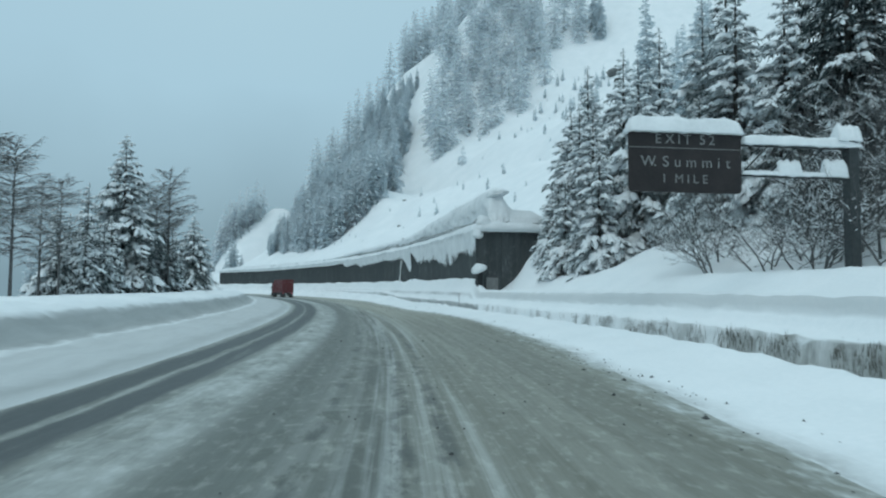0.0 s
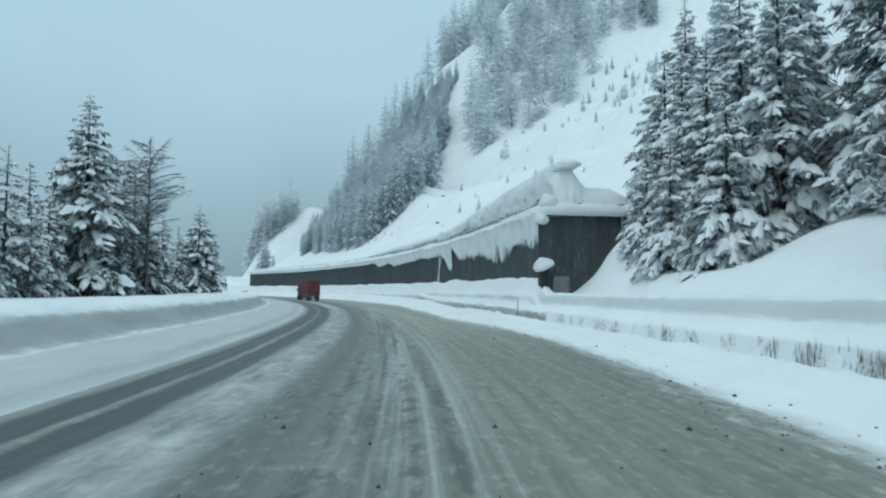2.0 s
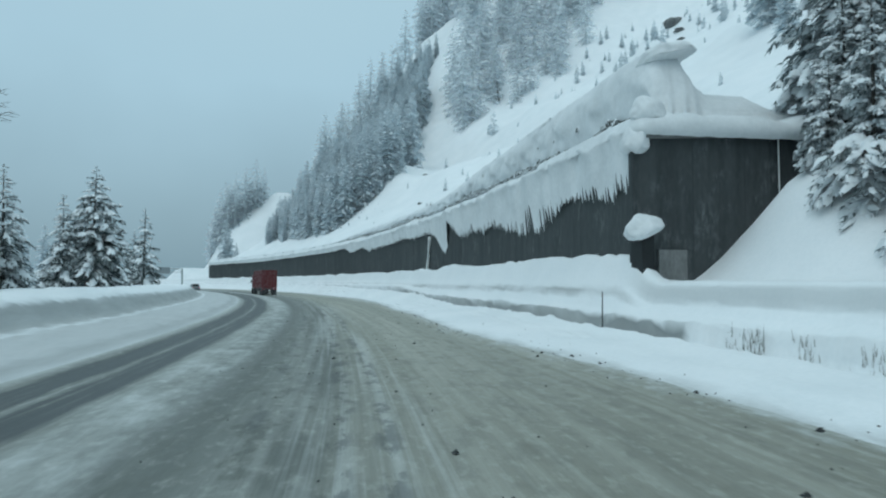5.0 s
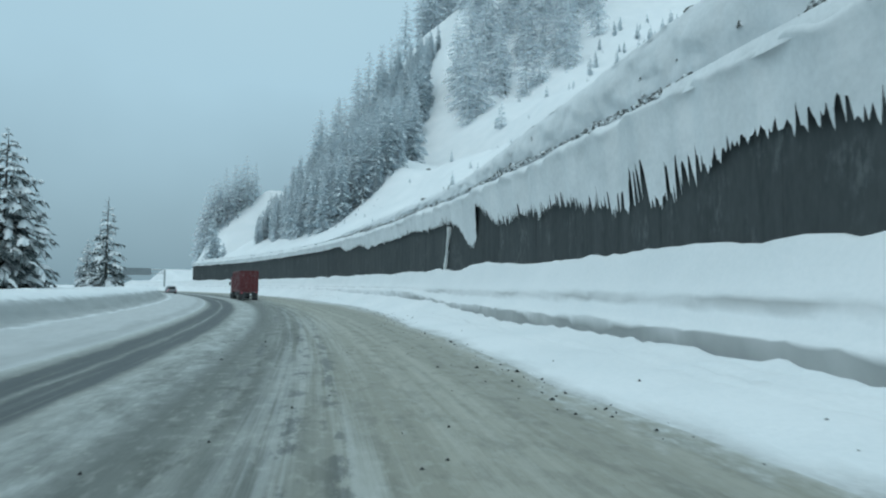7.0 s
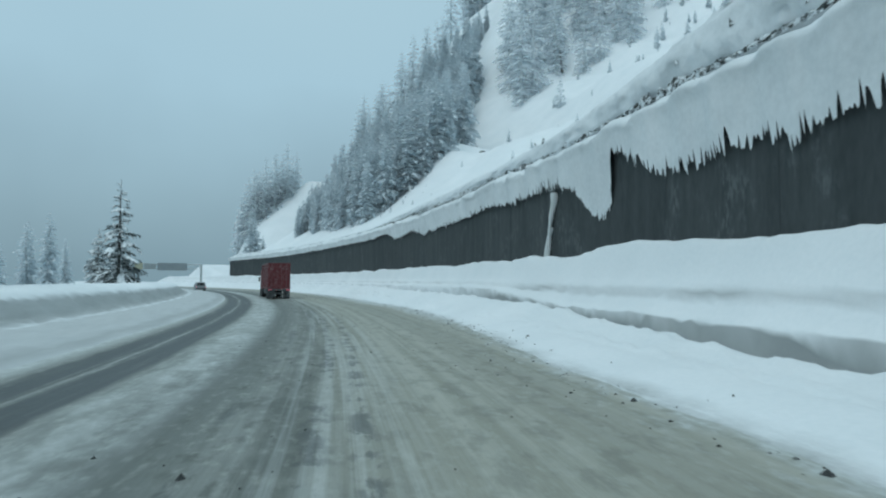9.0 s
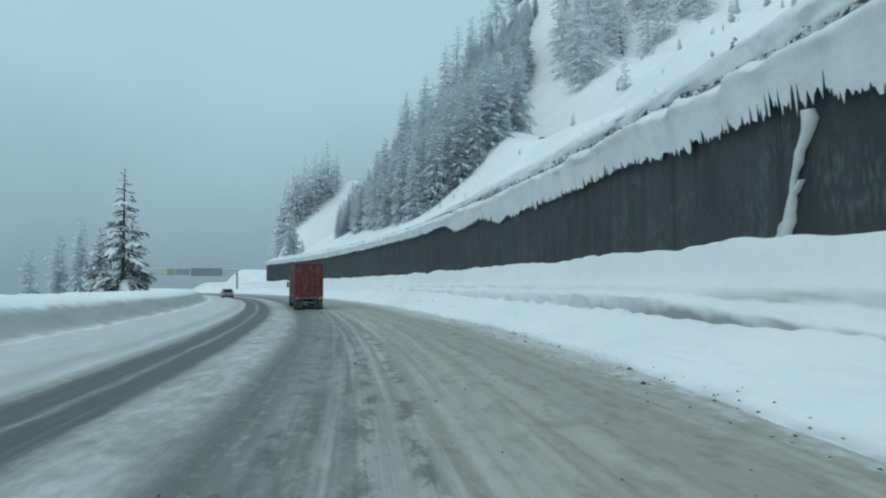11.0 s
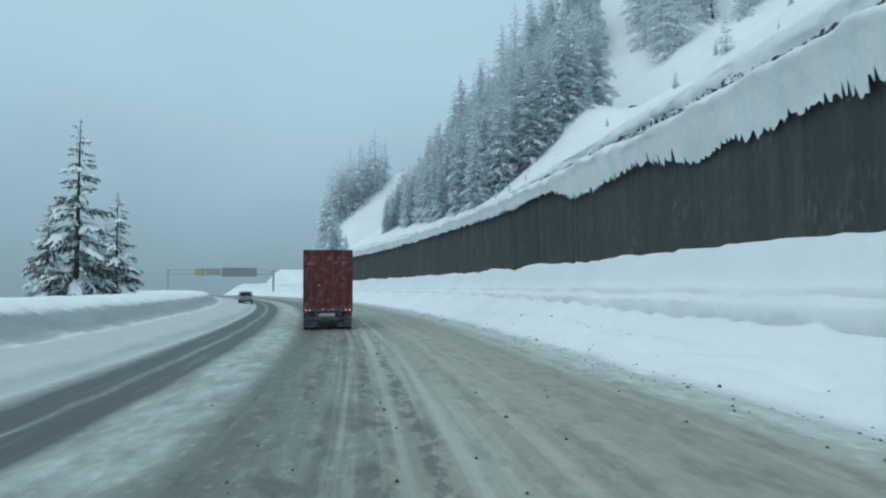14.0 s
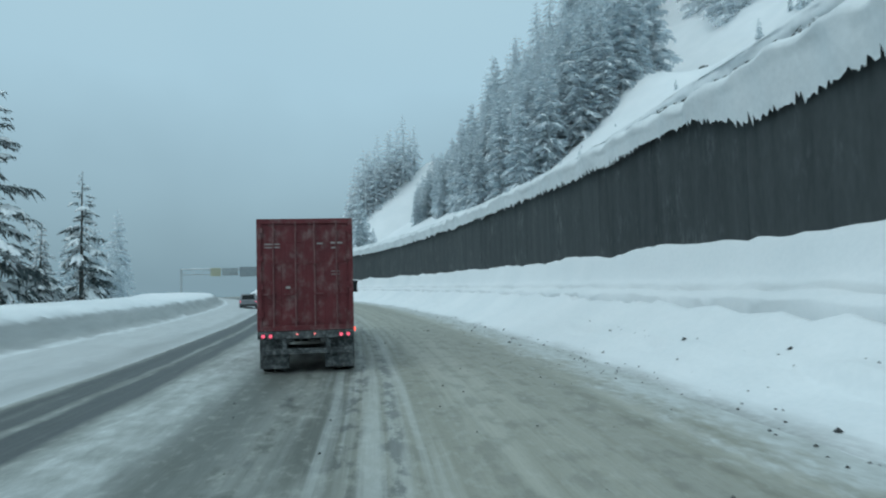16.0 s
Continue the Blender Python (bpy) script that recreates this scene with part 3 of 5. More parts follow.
def curtain():
    """Snow pack that has slid over the eave and hangs down the wall in a torn icy fringe."""
    ss = list(np.arange(S_SHED + 0.03, 140, 0.075)) + list(np.arange(140, 200, 0.1)) + list(np.arange(200, E_SHED, 0.4))
    rng = random.Random(5)
    verts, cols, hold, tall = [], 14, 0, 0.0
    for s in ss:
        low = line(s, LOW_EDGE)
        base = line(s, BASE_EDGE)
        jag = abs(rough(s * 1.7, 0.3, 21.0, 3)) * 0.8 + abs(rough(s * 0.5, 0.3, 22.0, 2)) * 0.5
        fringe = 0.6 * rng.random() ** 2 * (1 - 0.6 * smooth(s, 112, 125)) * (0.42 + 0.55 * smooth(rough(s * 0.3, 7.3, 23.0, 2), -0.1, 0.4))
        slit = rng.random() ** 4 * (0.45 + 0.6 * smooth(rough(s * 0.22, 1.3, 29.0, 2), -0.1, 0.3)) * (1 - 0.45 * smooth(s, 112, 125))
        low = low + 0.28 - 0.32 * smooth(s, 112, 125) - jag * (0.5 - 0.18 * smooth(s, 112, 125)) - fringe + slit
        if s < 101 and hold <= 0 and rng.random() < (0.13 * smooth(rough(s * 0.3, 2.2, 33.0, 2), -0.05, 0.3) + 0.16 * math.exp(-((s - 84.5) / 3.0) ** 2)):
            hold, tall = rng.choice((1, 2, 3)), rng.uniform(0.3, 0.9) + 0.9 * math.exp(-((s - 84.5) / 3.0) ** 2)
        if hold > 0:
            hold, low = hold - 1, low + tall * rng.uniform(0.75, 1.0)
        low = min(8.0, max(4.2, low))
        bulge = 0.38 + rough(s * 0.12, 1.0, 24.0) * 0.12 + rough(s * 0.55, 1.0, 34.0, 2) * 0.28
        lip = 8.62 + rough(s * 0.09, 2.0, 25.0) * 0.22 + rough(s * 0.5, 2.0, 25.0, 2) * 0.26
        near = smooth(s, S_SHED - 0.2, S_SHED + 0.9)
        out = bulge * near + 0.25 * (1 - near)
        for k in range(6):
            u = k / 5
            z = low + (lip - 0.15 - low) * u
            lean = min(1.0, max(0.0, (z - base) / (lip - 0.15 - base)))
            d = WALL + 0.06 - out * lean ** 0.8 - rough(s * 0.8, z * 0.9, 26.0) * 0.07 * lean
            verts.append(at(s, d, z))
        front = WALL + 0.06 - out
        for dd, dz in ((-0.10, 0.02), (-0.04, 0.2), (0.22, 0.36), (0.65, 0.52), (1.15, 0.72), (1.75, 0.95)):
            verts.append(at(s, front + dd, lip + dz + rough(s * 0.6, dd * 2, 27.0) * 0.16))
        back = smooth(s, S_SHED, S_SHED + 1.5)
        verts.append(at(s, WALL + 1.95, lip + 0.9 + 0.2 * back))
        verts.append(at(s, WALL + 2.7, lip + 0.9 + 0.5 * back))
    faces = grid_faces(len(ss), cols)
    faces.append(tuple(range(cols)))
    me = mesh_of("roof_snow", verts, faces, ROOF_SNOW, True)
    return tagged(new("roof_snow", me), "thick snow slab overhanging the shed roof with icicle fringe", "roof snow")


curtain()


def upper_drift():
    """The second layer of snow, set back on the roof, broken along its foot."""
    ss = list(np.arange(S_SHED + 1.0, 78, 0.15)) + list(np.arange(78, 190, 0.25)) + list(np.arange(190, 215, 0.5)) + list(np.arange(215, E_SHED, 1.5))
    verts = []
    prof = ((14.5, 9.2), (14.35, 9.9), (14.1, 10.5), (14.0, 11.1), (14.1, 11.7), (14.45, 12.25), (14.95, 12.55), (15.6, 12.65), (16.3, 12.45), (17.0, 11.9), (17.7, 11.2), (18.6, 10.6), (20.5, 10.2), (24.5, 10.2))
    fine = np.linspace(0, len(prof) - 1, 3 * len(prof) - 2)
    prof = [(float(np.interp(q, range(len(prof)), [p[0] for p in prof])), float(np.interp(q, range(len(prof)), [p[1] for p in prof]))) for q in fine]
    for s in ss:
        grow = 0.03 + 0.97 * math.sqrt(1 - (1 - min(1.0, (s - S_SHED - 1.0) / 2.2)) ** 2)
        sink = line(s, ((70, 1.6), (76, 1.8), (86, 1.5), (95, 0.9), (103, 0.1), (112, -1.3), (120, -2.1), (145, -2.4), (155, -2.6), (165, -3.0), (173, -3.8), (180, -4.4), (292, -4.8)))
        knob = 0.46 * smooth(s, 77, 84) * (1 - 0.6 * smooth(s, 108, 128))
        for q, (d, z) in zip(fine, prof):
            w = rough(s * 0.15, q * 0.4, 31.0) * 0.34 + rough(s * 0.7, q * 0.8, 32.0) * 0.26
            zz = 9.4 + (z - 9.4) * grow * (1 + sink * 0.18) + w * (0.35 + 0.07 * q)
            if q < 8.5:
                lumps = abs(rough(s * 0.55, z * 0.75, 35.0, 3)) + 0.6 * abs(rough(s * 1.5, z * 1.8, 36.0, 3))
                w += (0.45 - lumps * 1.5) * knob
                zz += 0.35 * (0.3 - lumps) * knob
            slim = 0.42 * (1 - smooth(s, 76, 86))
            dn = d + (14.9 - d) * slim if 14.9 < d < 19 else d
            verts.append(at(s, dn + w * 0.5 * (q < 8.5), zz))
    k = len(prof)
    faces = grid_faces(len(ss), k)
    faces.append(tuple(range(k)))
    me = mesh_of("snow_drift", verts, faces, ROOF_SNOW, True)
    return tagged(new("snow_drift", me), "rounded upper snow drift lying on the shed roof", "snow drift")


upper_drift()


def lump(name, label, place, sx, sy, sz, seed):
    bm = bmesh.new()
    bmesh.ops.create_icosphere(bm, subdivisions=4, radius=1.0)
    for v in bm.verts:
        n = v.co.normalized()
        r = 1 + rough(n.x * 1.5 + seed, n.y * 1.5, n.z * 1.5) * 0.18
        v.co = Vector((n.x * sx * r, n.y * sy * r, (n.z * sz if n.z > 0 else n.z * sz * 0.45) * r))
    ob = new(name, bm_mesh(name, bm, ROOF_SNOW, True))
    ob.matrix_basis = place
    return tagged(ob, label, "snow")


lump("snow_mound", "round cap of snow on the shed's corner post", stand(S_SHED - 1.0, 12.45, 4.2) @ Matrix.Rotation(radians(-20), 4, "Y"), 0.84, 0.66, 0.68, 1.0)
lump("snow_mound", "snow bulge curling over the shed's corner", stand(S_SHED - 0.05, 12.52, 7.95), 0.58, 0.75, 0.9, 4.0)

lump("snow_mound", "ball of snow on the shed roof's corner", stand(S_SHED - 0.25, 13.05, 9.25), 0.78, 0.7, 0.85, 9.0)
lump("snow_mound", "rounded snow cap on the end of the roof drift", stand(S_SHED + 2.3, 15.4, 12.75, -14) @ Matrix.Rotation(radians(-12), 4, "Y"), 1.25, 1.5, 0.62, 7.0)


def portal_snow():
    ds = np.arange(12.15, 22.6, 0.2)
    prof = ((-0.66, 8.32), (-0.92, 8.5), (-1.0, 8.8), (-0.85, 9.2), (-0.4, 9.45), (0.4, 9.55), (1.8, 9.6), (3.0, 9.7), (7.0, 9.9), (12.0, 10.0))
    verts = []
    for d in ds:
        h = 0.92 + rough(d * 0.5, 1.0, 41.0) * 0.3
        for k, (so, z) in enumerate(prof):
            end = math.sqrt(max(0.0, 1 - max(0.0, (13.1 - d) / 0.96) ** 2))
            zz = 8.42 + (z - 8.42) * h * end + 0.05 * rough(d * 2, k, 42.0)
            so = so * end if so < 0 else so
            verts.append(at(S_SHED + so, d, zz if so < 0.3 else min(zz, 9.2 + (d - 12.3) * 0.42)))
    me = mesh_of("roof_edge_snow", verts, grid_faces(len(ds), len(prof)), ROOF_SNOW, True)
    return tagged(new("roof_edge_snow", me), "smooth snow lying along the shed's end roof edge", "snow")


portal_snow()


def seam_brush():
    """Brush and rock, half smothered, in the seam between the two layers of roof snow."""
    ss = list(np.arange(S_SHED + 2.5, 176, 0.14))
    verts, rows = [], 6
    for s in ss:
        tall = line(s, ((73, 0.5), (80, 0.5), (86, 0.42), (92, 0.30), (100, 0.34), (108, 0.5), (116, 0.55), (124, 0.50), (138, 0.48), (152, 0.46), (159, 0.36), (172, 0.3), (176, 0.0)))
        gap = smooth(rough(s * 0.12, 4.0, 61.0, 2), -0.22, 0.12)
        gap = max(gap, 0.75 * smooth(s, 119, 126) * smooth(rough(s * 0.6, 8.0, 65.0, 2), -0.35, -0.05))
        tall = (tall * (0.6 + 0.9 * abs(rough(s * 0.9, 1.0, 62.0, 3)))) * gap + 0.02
        tall *= 0.25 + 0.75 * smooth(rough(s * 0.5, 2.0, 66.0), -0.2, 0.15)
        foot = line(s, ((72, 9.85), (95, 9.95), (110, 9.9), (125, 9.78), (150, 9.74), (176, 9.6)))
        for k in range(rows):
            u = k / (rows - 1)
            verts.append(at(s, 13.98 + 0.12 * u * u + rough(s * 2.2, u * 3, 63.0, 3) * 0.16, foot + (tall + 0.2) * u + rough(s * 3.0, u * 2, 64.0, 2) * 0.07))
    faces = grid_faces(len(ss), rows)
    r2 = random.Random(21)
    for _ in range(18):
        # tufts that stick out of the drift's front
        s = r2.uniform(80, 122)
        c, n, wide = at(s, 14.0 + r2.uniform(0, 0.25), r2.uniform(9.9, 11.4)), len(verts), r2.uniform(0.04, 0.13)
        verts += [c + Vector((-wide, 0, -0.1)), c + Vector((wide, -0.05, -0.08)), c + Vector((r2.uniform(-0.1, 0.1), 0.1, r2.uniform(0.1, 0.3))), c + Vector((0, 0.25, -0.1))]
        faces += [(n, n + 1, n + 2), (n + 1, n + 3, n + 2), (n + 3, n, n + 2)]
    return tagged(new("seam_brush", mesh_of("seam_brush", verts, faces, SEAM)), "dark brush and rock showing between layers of roof snow", "brush", kind="stuff")


seam_brush()


# ---- trees ----
def tube(verts, faces, a, b, ra, rb, sides=5):
    q = (Vector(b) - Vector(a)).to_track_quat("Z", "Y")
    n = len(verts)
    for p, r in ((a, ra), (b, rb)):
        for i in range(sides):
            t = 2 * math.pi * i / sides
            verts.append(Vector(p) + q @ Vector((r * math.cos(t), r * math.sin(t), 0)))
    faces += [(n + i, n + (i + 1) % sides, n + sides + (i + 1) % sides, n + sides + i) for i in range(sides)]


def conifer(seed, tall, spread, gap, boughs, twigs, snow=0.75, bare=0.08, needles=None, thin=1.0, pads=(2, 3), heavy=1.0, bark=None):
    """A snow-laden fir: tapered trunk, drooping boughs set with twigs, pads of snow on them."""
    rng = random.Random(seed)
    tree = new("conifer")
    tv, tf = [], []
    bend = [(rng.uniform(-0.012, 0.012) * tall, rng.uniform(-0.012, 0.012) * tall) for _ in range(7)]

    def axis(z):
        u = z / tall * 6
        i = min(5, int(u))
        f = u - i
        return Vector((bend[i][0] * (1 - f) + bend[i + 1][0] * f, bend[i][1] * (1 - f) + bend[i + 1][1] * f, z))

    for i in range(13):
        z = tall * i / 12
        r = 0.017 * tall * (1 - z / tall) ** 0.9 + 0.012
        c = axis(z * 0.999) - Vector((0, 0, 0.6 if i == 0 else 0))
        tv += [c + Vector((r * math.cos(k * 0.8976), r * math.sin(k * 0.8976), 0)) for k in range(7)]
        if i:
            n = len(tv) - 14
            tf += [(n + k, n + (k + 1) % 7, n + 7 + (k + 1) % 7, n + 7 + k) for k in range(7)]
    nv, nf, sv, sf = [], [], [], []
    z = tall * bare
    while z < tall * 0.985:
        u = (z / tall - bare) / (1 - bare)
        reach = spread * ((1 - u) ** 0.64) * (0.66 + 0.34 * min(1, u * 5)) * (0.86 + 0.28 * math.sin(z * 1.3 + seed) ** 2) + 0.15
        count = max(3, int(boughs * (0.55 + 0.45 * (1 - u)) + rng.random()))
        turn = rng.random() * 6.28
        for k in range(count):
            az = turn + 6.283 * k / count + rng.uniform(-0.3, 0.3)
            long = reach * rng.uniform(0.62, 1.12)
            if rng.random() < 0.10:
                long *= 0.45
            out = Vector((math.cos(az), math.sin(az), 0))
            side = Vector((-out.y, out.x, 0))
            root = axis(z + rng.uniform(-0.4, 0.4) * gap)
            droop = rng.uniform(0.30, 0.62) * (0.55 + 0.6 * (1 - u))
            lift = 0.25 * u + 0.08

            def spine(t):
                return root + out * (long * t * (1 - 0.12 * t)) + Vector((0, 0, long * (lift * t - droop * t * t)))

            m = max(3, int(twigs * (0.35 + 0.65 * long / spread)))
            for j in range(m):
                t = 0.12 + 0.88 * (j + rng.random()) / m
                p = spine(t)
                fan = long * (0.34 * math.sin(math.pi * min(1, 0.12 + 0.86 * t)) + 0.05)
                for sg in (-1, 1):
                    w = fan * rng.uniform(0.6, 1.25)
                    fw = out * w * rng.uniform(0.35, 0.9)
                    tip = p + side * sg * w + fw + Vector((0, 0, -w * rng.uniform(0.15, 0.75)))
                    broad = thin * (0.03 + 0.10 * w)
                    n = len(nv)
                    nv += [p - out * broad, p + out * broad, (p + tip) / 2 + out * broad * 1.1 + Vector((0, 0, 0.04)), tip, (p + tip) / 2 - out * broad * 1.1 + Vector((0, 0, -0.05))]
                    nf += [(n, n + 1, n + 2, n + 4), (n + 4, n + 2, n + 3)]
                if rng.random() < 0.6:
                    w = long * rng.uniform(0.05, 0.16)
                    n = len(nv)
                    nv += [p - out * w * 0.4, p + out * w * 0.5, p + side * rng.uniform(-1, 1) * w + Vector((0, 0, -w * 1.4))]
                    nf.append((n, n + 1, n + 2))
            n = len(nv)
            p, q = spine(0.85), spine(1.08)
            nv += [p + side * 0.05 * long, q, p - side * 0.05 * long]
            nf.append((n, n + 1, n + 2))
            # snow along the bough and its side twigs
            if rng.random() < snow:
                strips = [(spine(rng.uniform(0.05, 0.2)), None, rng.uniform(0.55, 0.85), long * rng.uniform(0.07, 0.12) * heavy)]
                if long > 0.22 * spread:
                    for _ in range(rng.randint(*pads)):
                        t = rng.uniform(0.2, 0.85)
                        sg = rng.choice((-1, 1))
                        way = (side * sg * rng.uniform(0.6, 1.2) + out * rng.uniform(0.3, 1.0)).normalized()
                        strips.append((spine(t), way, long * rng.uniform(0.18, 0.36), long * rng.uniform(0.045, 0.085) * heavy))
                for p, way, reach_s, wide in strips:
                    steps, n = (5 if way is None and twigs > 9 else 3), len(sv)
                    t0 = rng.uniform(0.06, 0.3)
                    across = side if way is None else Vector((-way.y, way.x, 0))
                    for a in range(steps + 1):
                        f = a / steps
                        c = spine(t0 + min(0.98 - t0, reach_s) * f) if way is None else p + way * reach_s * f - Vector((0, 0, reach_s * (0.15 * f + 0.45 * f * f)))
                        g = (0.25 + math.sin(math.pi * (0.05 + 0.9 * f)) * 0.9) * rng.uniform(0.6, 1.3)
                        for x, y in ((-1, -0.6), (0, 0.75), (1, -0.6)):
                            sv.append(c + across * (x * wide * g) + Vector((0, 0, y * wide * g * 0.7 + 0.06)))
                    sf += [(n + a * 3 + b, n + a * 3 + b + 1, n + (a + 1) * 3 + b + 1, n + (a + 1) * 3 + b) for a in range(steps) for b in range(2)]
        z += gap * rng.uniform(0.75, 1.25) * (1 - 0.35 * u)
    part("trunk", mesh_of("trunk", tv, tf, bark or BARK, True), tree)
    tagged(part("crown", mesh_of("crown", nv, nf, needles or NEEDLES), tree), kind="stuff")
    tagged(part("snow_load", mesh_of("snow_load", sv, sf, TREE_SNOW, True), tree, "white snow on the boughs"), kind="stuff")
    return tree


def trunk_rings(tv, tf, tall, thick, lean):
    """One tapered trunk of twelve lengths."""
    for i in range(13):
        r = thick * tall * (1 - i / 12) ** 0.9 + 0.012
        c = lean * (tall * i / 12 - (0.6 if i == 0 else 0))
        tv += [c + Vector((r * math.cos(k * 0.8976), r * math.sin(k * 0.8976), 0)) for k in range(7)]
        if i:
            n = len(tv) - 14
            tf += [(n + k, n + (k + 1) % 7, n + 7 + (k + 1) % 7, n + 7 + k) for k in range(7)]


def snow_cap(sv, sf, path, wide, rng, high=0.6):
    """A rounded, lumpy strip of snow along a path of points."""
    n = len(sv)
    for a, c in enumerate(path):
        way = path[min(a + 1, len(path) - 1)] - path[max(a - 1, 0)]
        across = Vector((-way.y, way.x, 0))
        across = across.normalized() if across.length > 1e-6 else Vector((1, 0, 0))
        f = a / (len(path) - 1)
        g = wide * (0.3 + math.sin(math.pi * (0.06 + 0.88 * f))) * rng.uniform(0.65, 1.3)
        for x, y in ((-1, -0.75), (-0.62, 0.25), (0, high), (0.62, 0.25), (1, -0.75)):
            sv.append(c + across * (x * g * rng.uniform(0.85, 1.15)) + Vector((0, 0, y * g * rng.uniform(0.8, 1.2) + 0.03)))
    sf += [(n + a * 5 + b, n + a * 5 + b + 1, n + (a + 1) * 5 + b + 1, n + (a + 1) * 5 + b) for a in range(len(path) - 1) for b in range(4)]


def fir(seed, tall, spread, gap, boughs, twigs, load=1.0, bare=0.03, needles=None, ragged=0.3):
    """A snow-laden fir seen from near by: fine drooping fronds with lumps of snow lying on them."""
    rng = random.Random(seed)
    tree = new("conifer")
    tv, tf, nv, nf, sv, sf = [], [], [], [], [], []
    lean = Vector((rng.uniform(-0.02, 0.02), rng.uniform(-0.02, 0.02), 1))
    trunk_rings(tv, tf, tall, 0.016, lean)
    z = tall * bare
    while z < tall * 0.985:
        u = (z / tall - bare) / (1 - bare)
        reach = spread * ((1 - u) ** 0.8) * (0.72 + 0.28 * min(1, u * 5)) + 0.12
        count = max(3, int(boughs * (0.55 + 0.45 * (1 - u)) + rng.random()))
        turn = rng.random() * 6.28
        for k in range(count):
            az = turn + 6.283 * k / count + rng.uniform(-0.4, 0.4)
            long = reach * rng.uniform(1.0 - 1.6 * ragged, 1.0 + 0.5 * ragged)
            out = Vector((math.cos(az), math.sin(az), 0))
            side = Vector((-out.y, out.x, 0))
            root = lean * (z + rng.uniform(-0.5, 0.5) * gap)
            droop = rng.uniform(0.25, 0.75) * (0.5 + 0.65 * (1 - u))
            lift = 0.30 * u + 0.02

            def spine(t):
                return root + out * (long * t * (1 - 0.15 * t)) + Vector((0, 0, long * (lift * t - droop * t * t)))

            m = max(3, int(twigs * (0.3 + 0.7 * long / spread)))
            heap = rng.random() ** 0.6 * load
            for j in range(m):
                t = 0.10 + 0.92 * (j + rng.random()) / m
                p = spine(t)
                fan = long * (0.30 * math.sin(math.pi * min(1, 0.15 + 0.80 * t)) + 0.07)
                for sg in (-1, 1):
                    w = fan * rng.uniform(0.6, 1.3)
                    way = side * sg * rng.uniform(0.5, 1.0) + out * rng.uniform(0.35, 0.95)
                    fall = rng.uniform(0.25, 0.95)
                    mid = p + way * w * 0.55 + Vector((0, 0, -w * 0.3 * fall))
                    tip = p + way * w + Vector((0, 0, -w * fall))
                    wing = Vector((-way.y, way.x, 0)) * (0.03 + 0.045 * w)
                    n = len(nv)
                    nv += [p, mid + wing, mid - wing, tip]
                    nf += [(n, n + 2, n + 1), (n + 1, n + 2, n + 3)]
                    cross = Vector((-way.y, way.x, 0)) * w
                    for f in (0.35, 0.68):
                        for tw in (-1, 1):
                            b = p + way * w * f + Vector((0, 0, -w * fall * f * 0.8))
                            e = b + cross * tw * rng.uniform(0.2, 0.38) * (1.2 - f) + way * w * 0.22 + Vector((0, 0, -w * rng.uniform(0.05, 0.3)))
                            n = len(nv)
                            nv += [b - way * 0.07 * w, b + way * 0.09 * w, e]
                            nf.append((n, n + 1, n + 2))
                    if rng.random() < 0.55 * heap:
                        snow_cap(sv, sf, [p + way * w * 0.12, mid + Vector((0, 0, 0.03)), p + way * w * 0.85 + Vector((0, 0, -w * fall * 0.75))], w * rng.uniform(0.11, 0.21) + 0.02, rng)
            if heap > 0.25:
                t0, t1 = rng.uniform(0.1, 0.4), rng.uniform(0.75, 1.02)
                snow_cap(sv, sf, [spine(t0 + (t1 - t0) * q / 5) + side * long * rng.uniform(-0.03, 0.03) for q in range(6)], long * rng.uniform(0.06, 0.13) * (0.5 + heap * 0.7), rng, 0.75)
        z += gap * rng.uniform(0.7, 1.3) * (1 - 0.35 * u)
    snow_cap(sv, sf, [lean * tall * f for f in (0.975, 0.985, 0.995)], 0.10, rng)
    part("trunk", mesh_of("trunk", tv, tf, BARK, True), tree)
    tagged(part("crown", mesh_of("crown", nv, nf, needles or NEEDLES), tree), kind="stuff")
    tagged(part("snow_load", mesh_of("snow_load", sv, sf, TREE_SNOW, True), tree, "white snow on the boughs"), kind="stuff")
    return tree


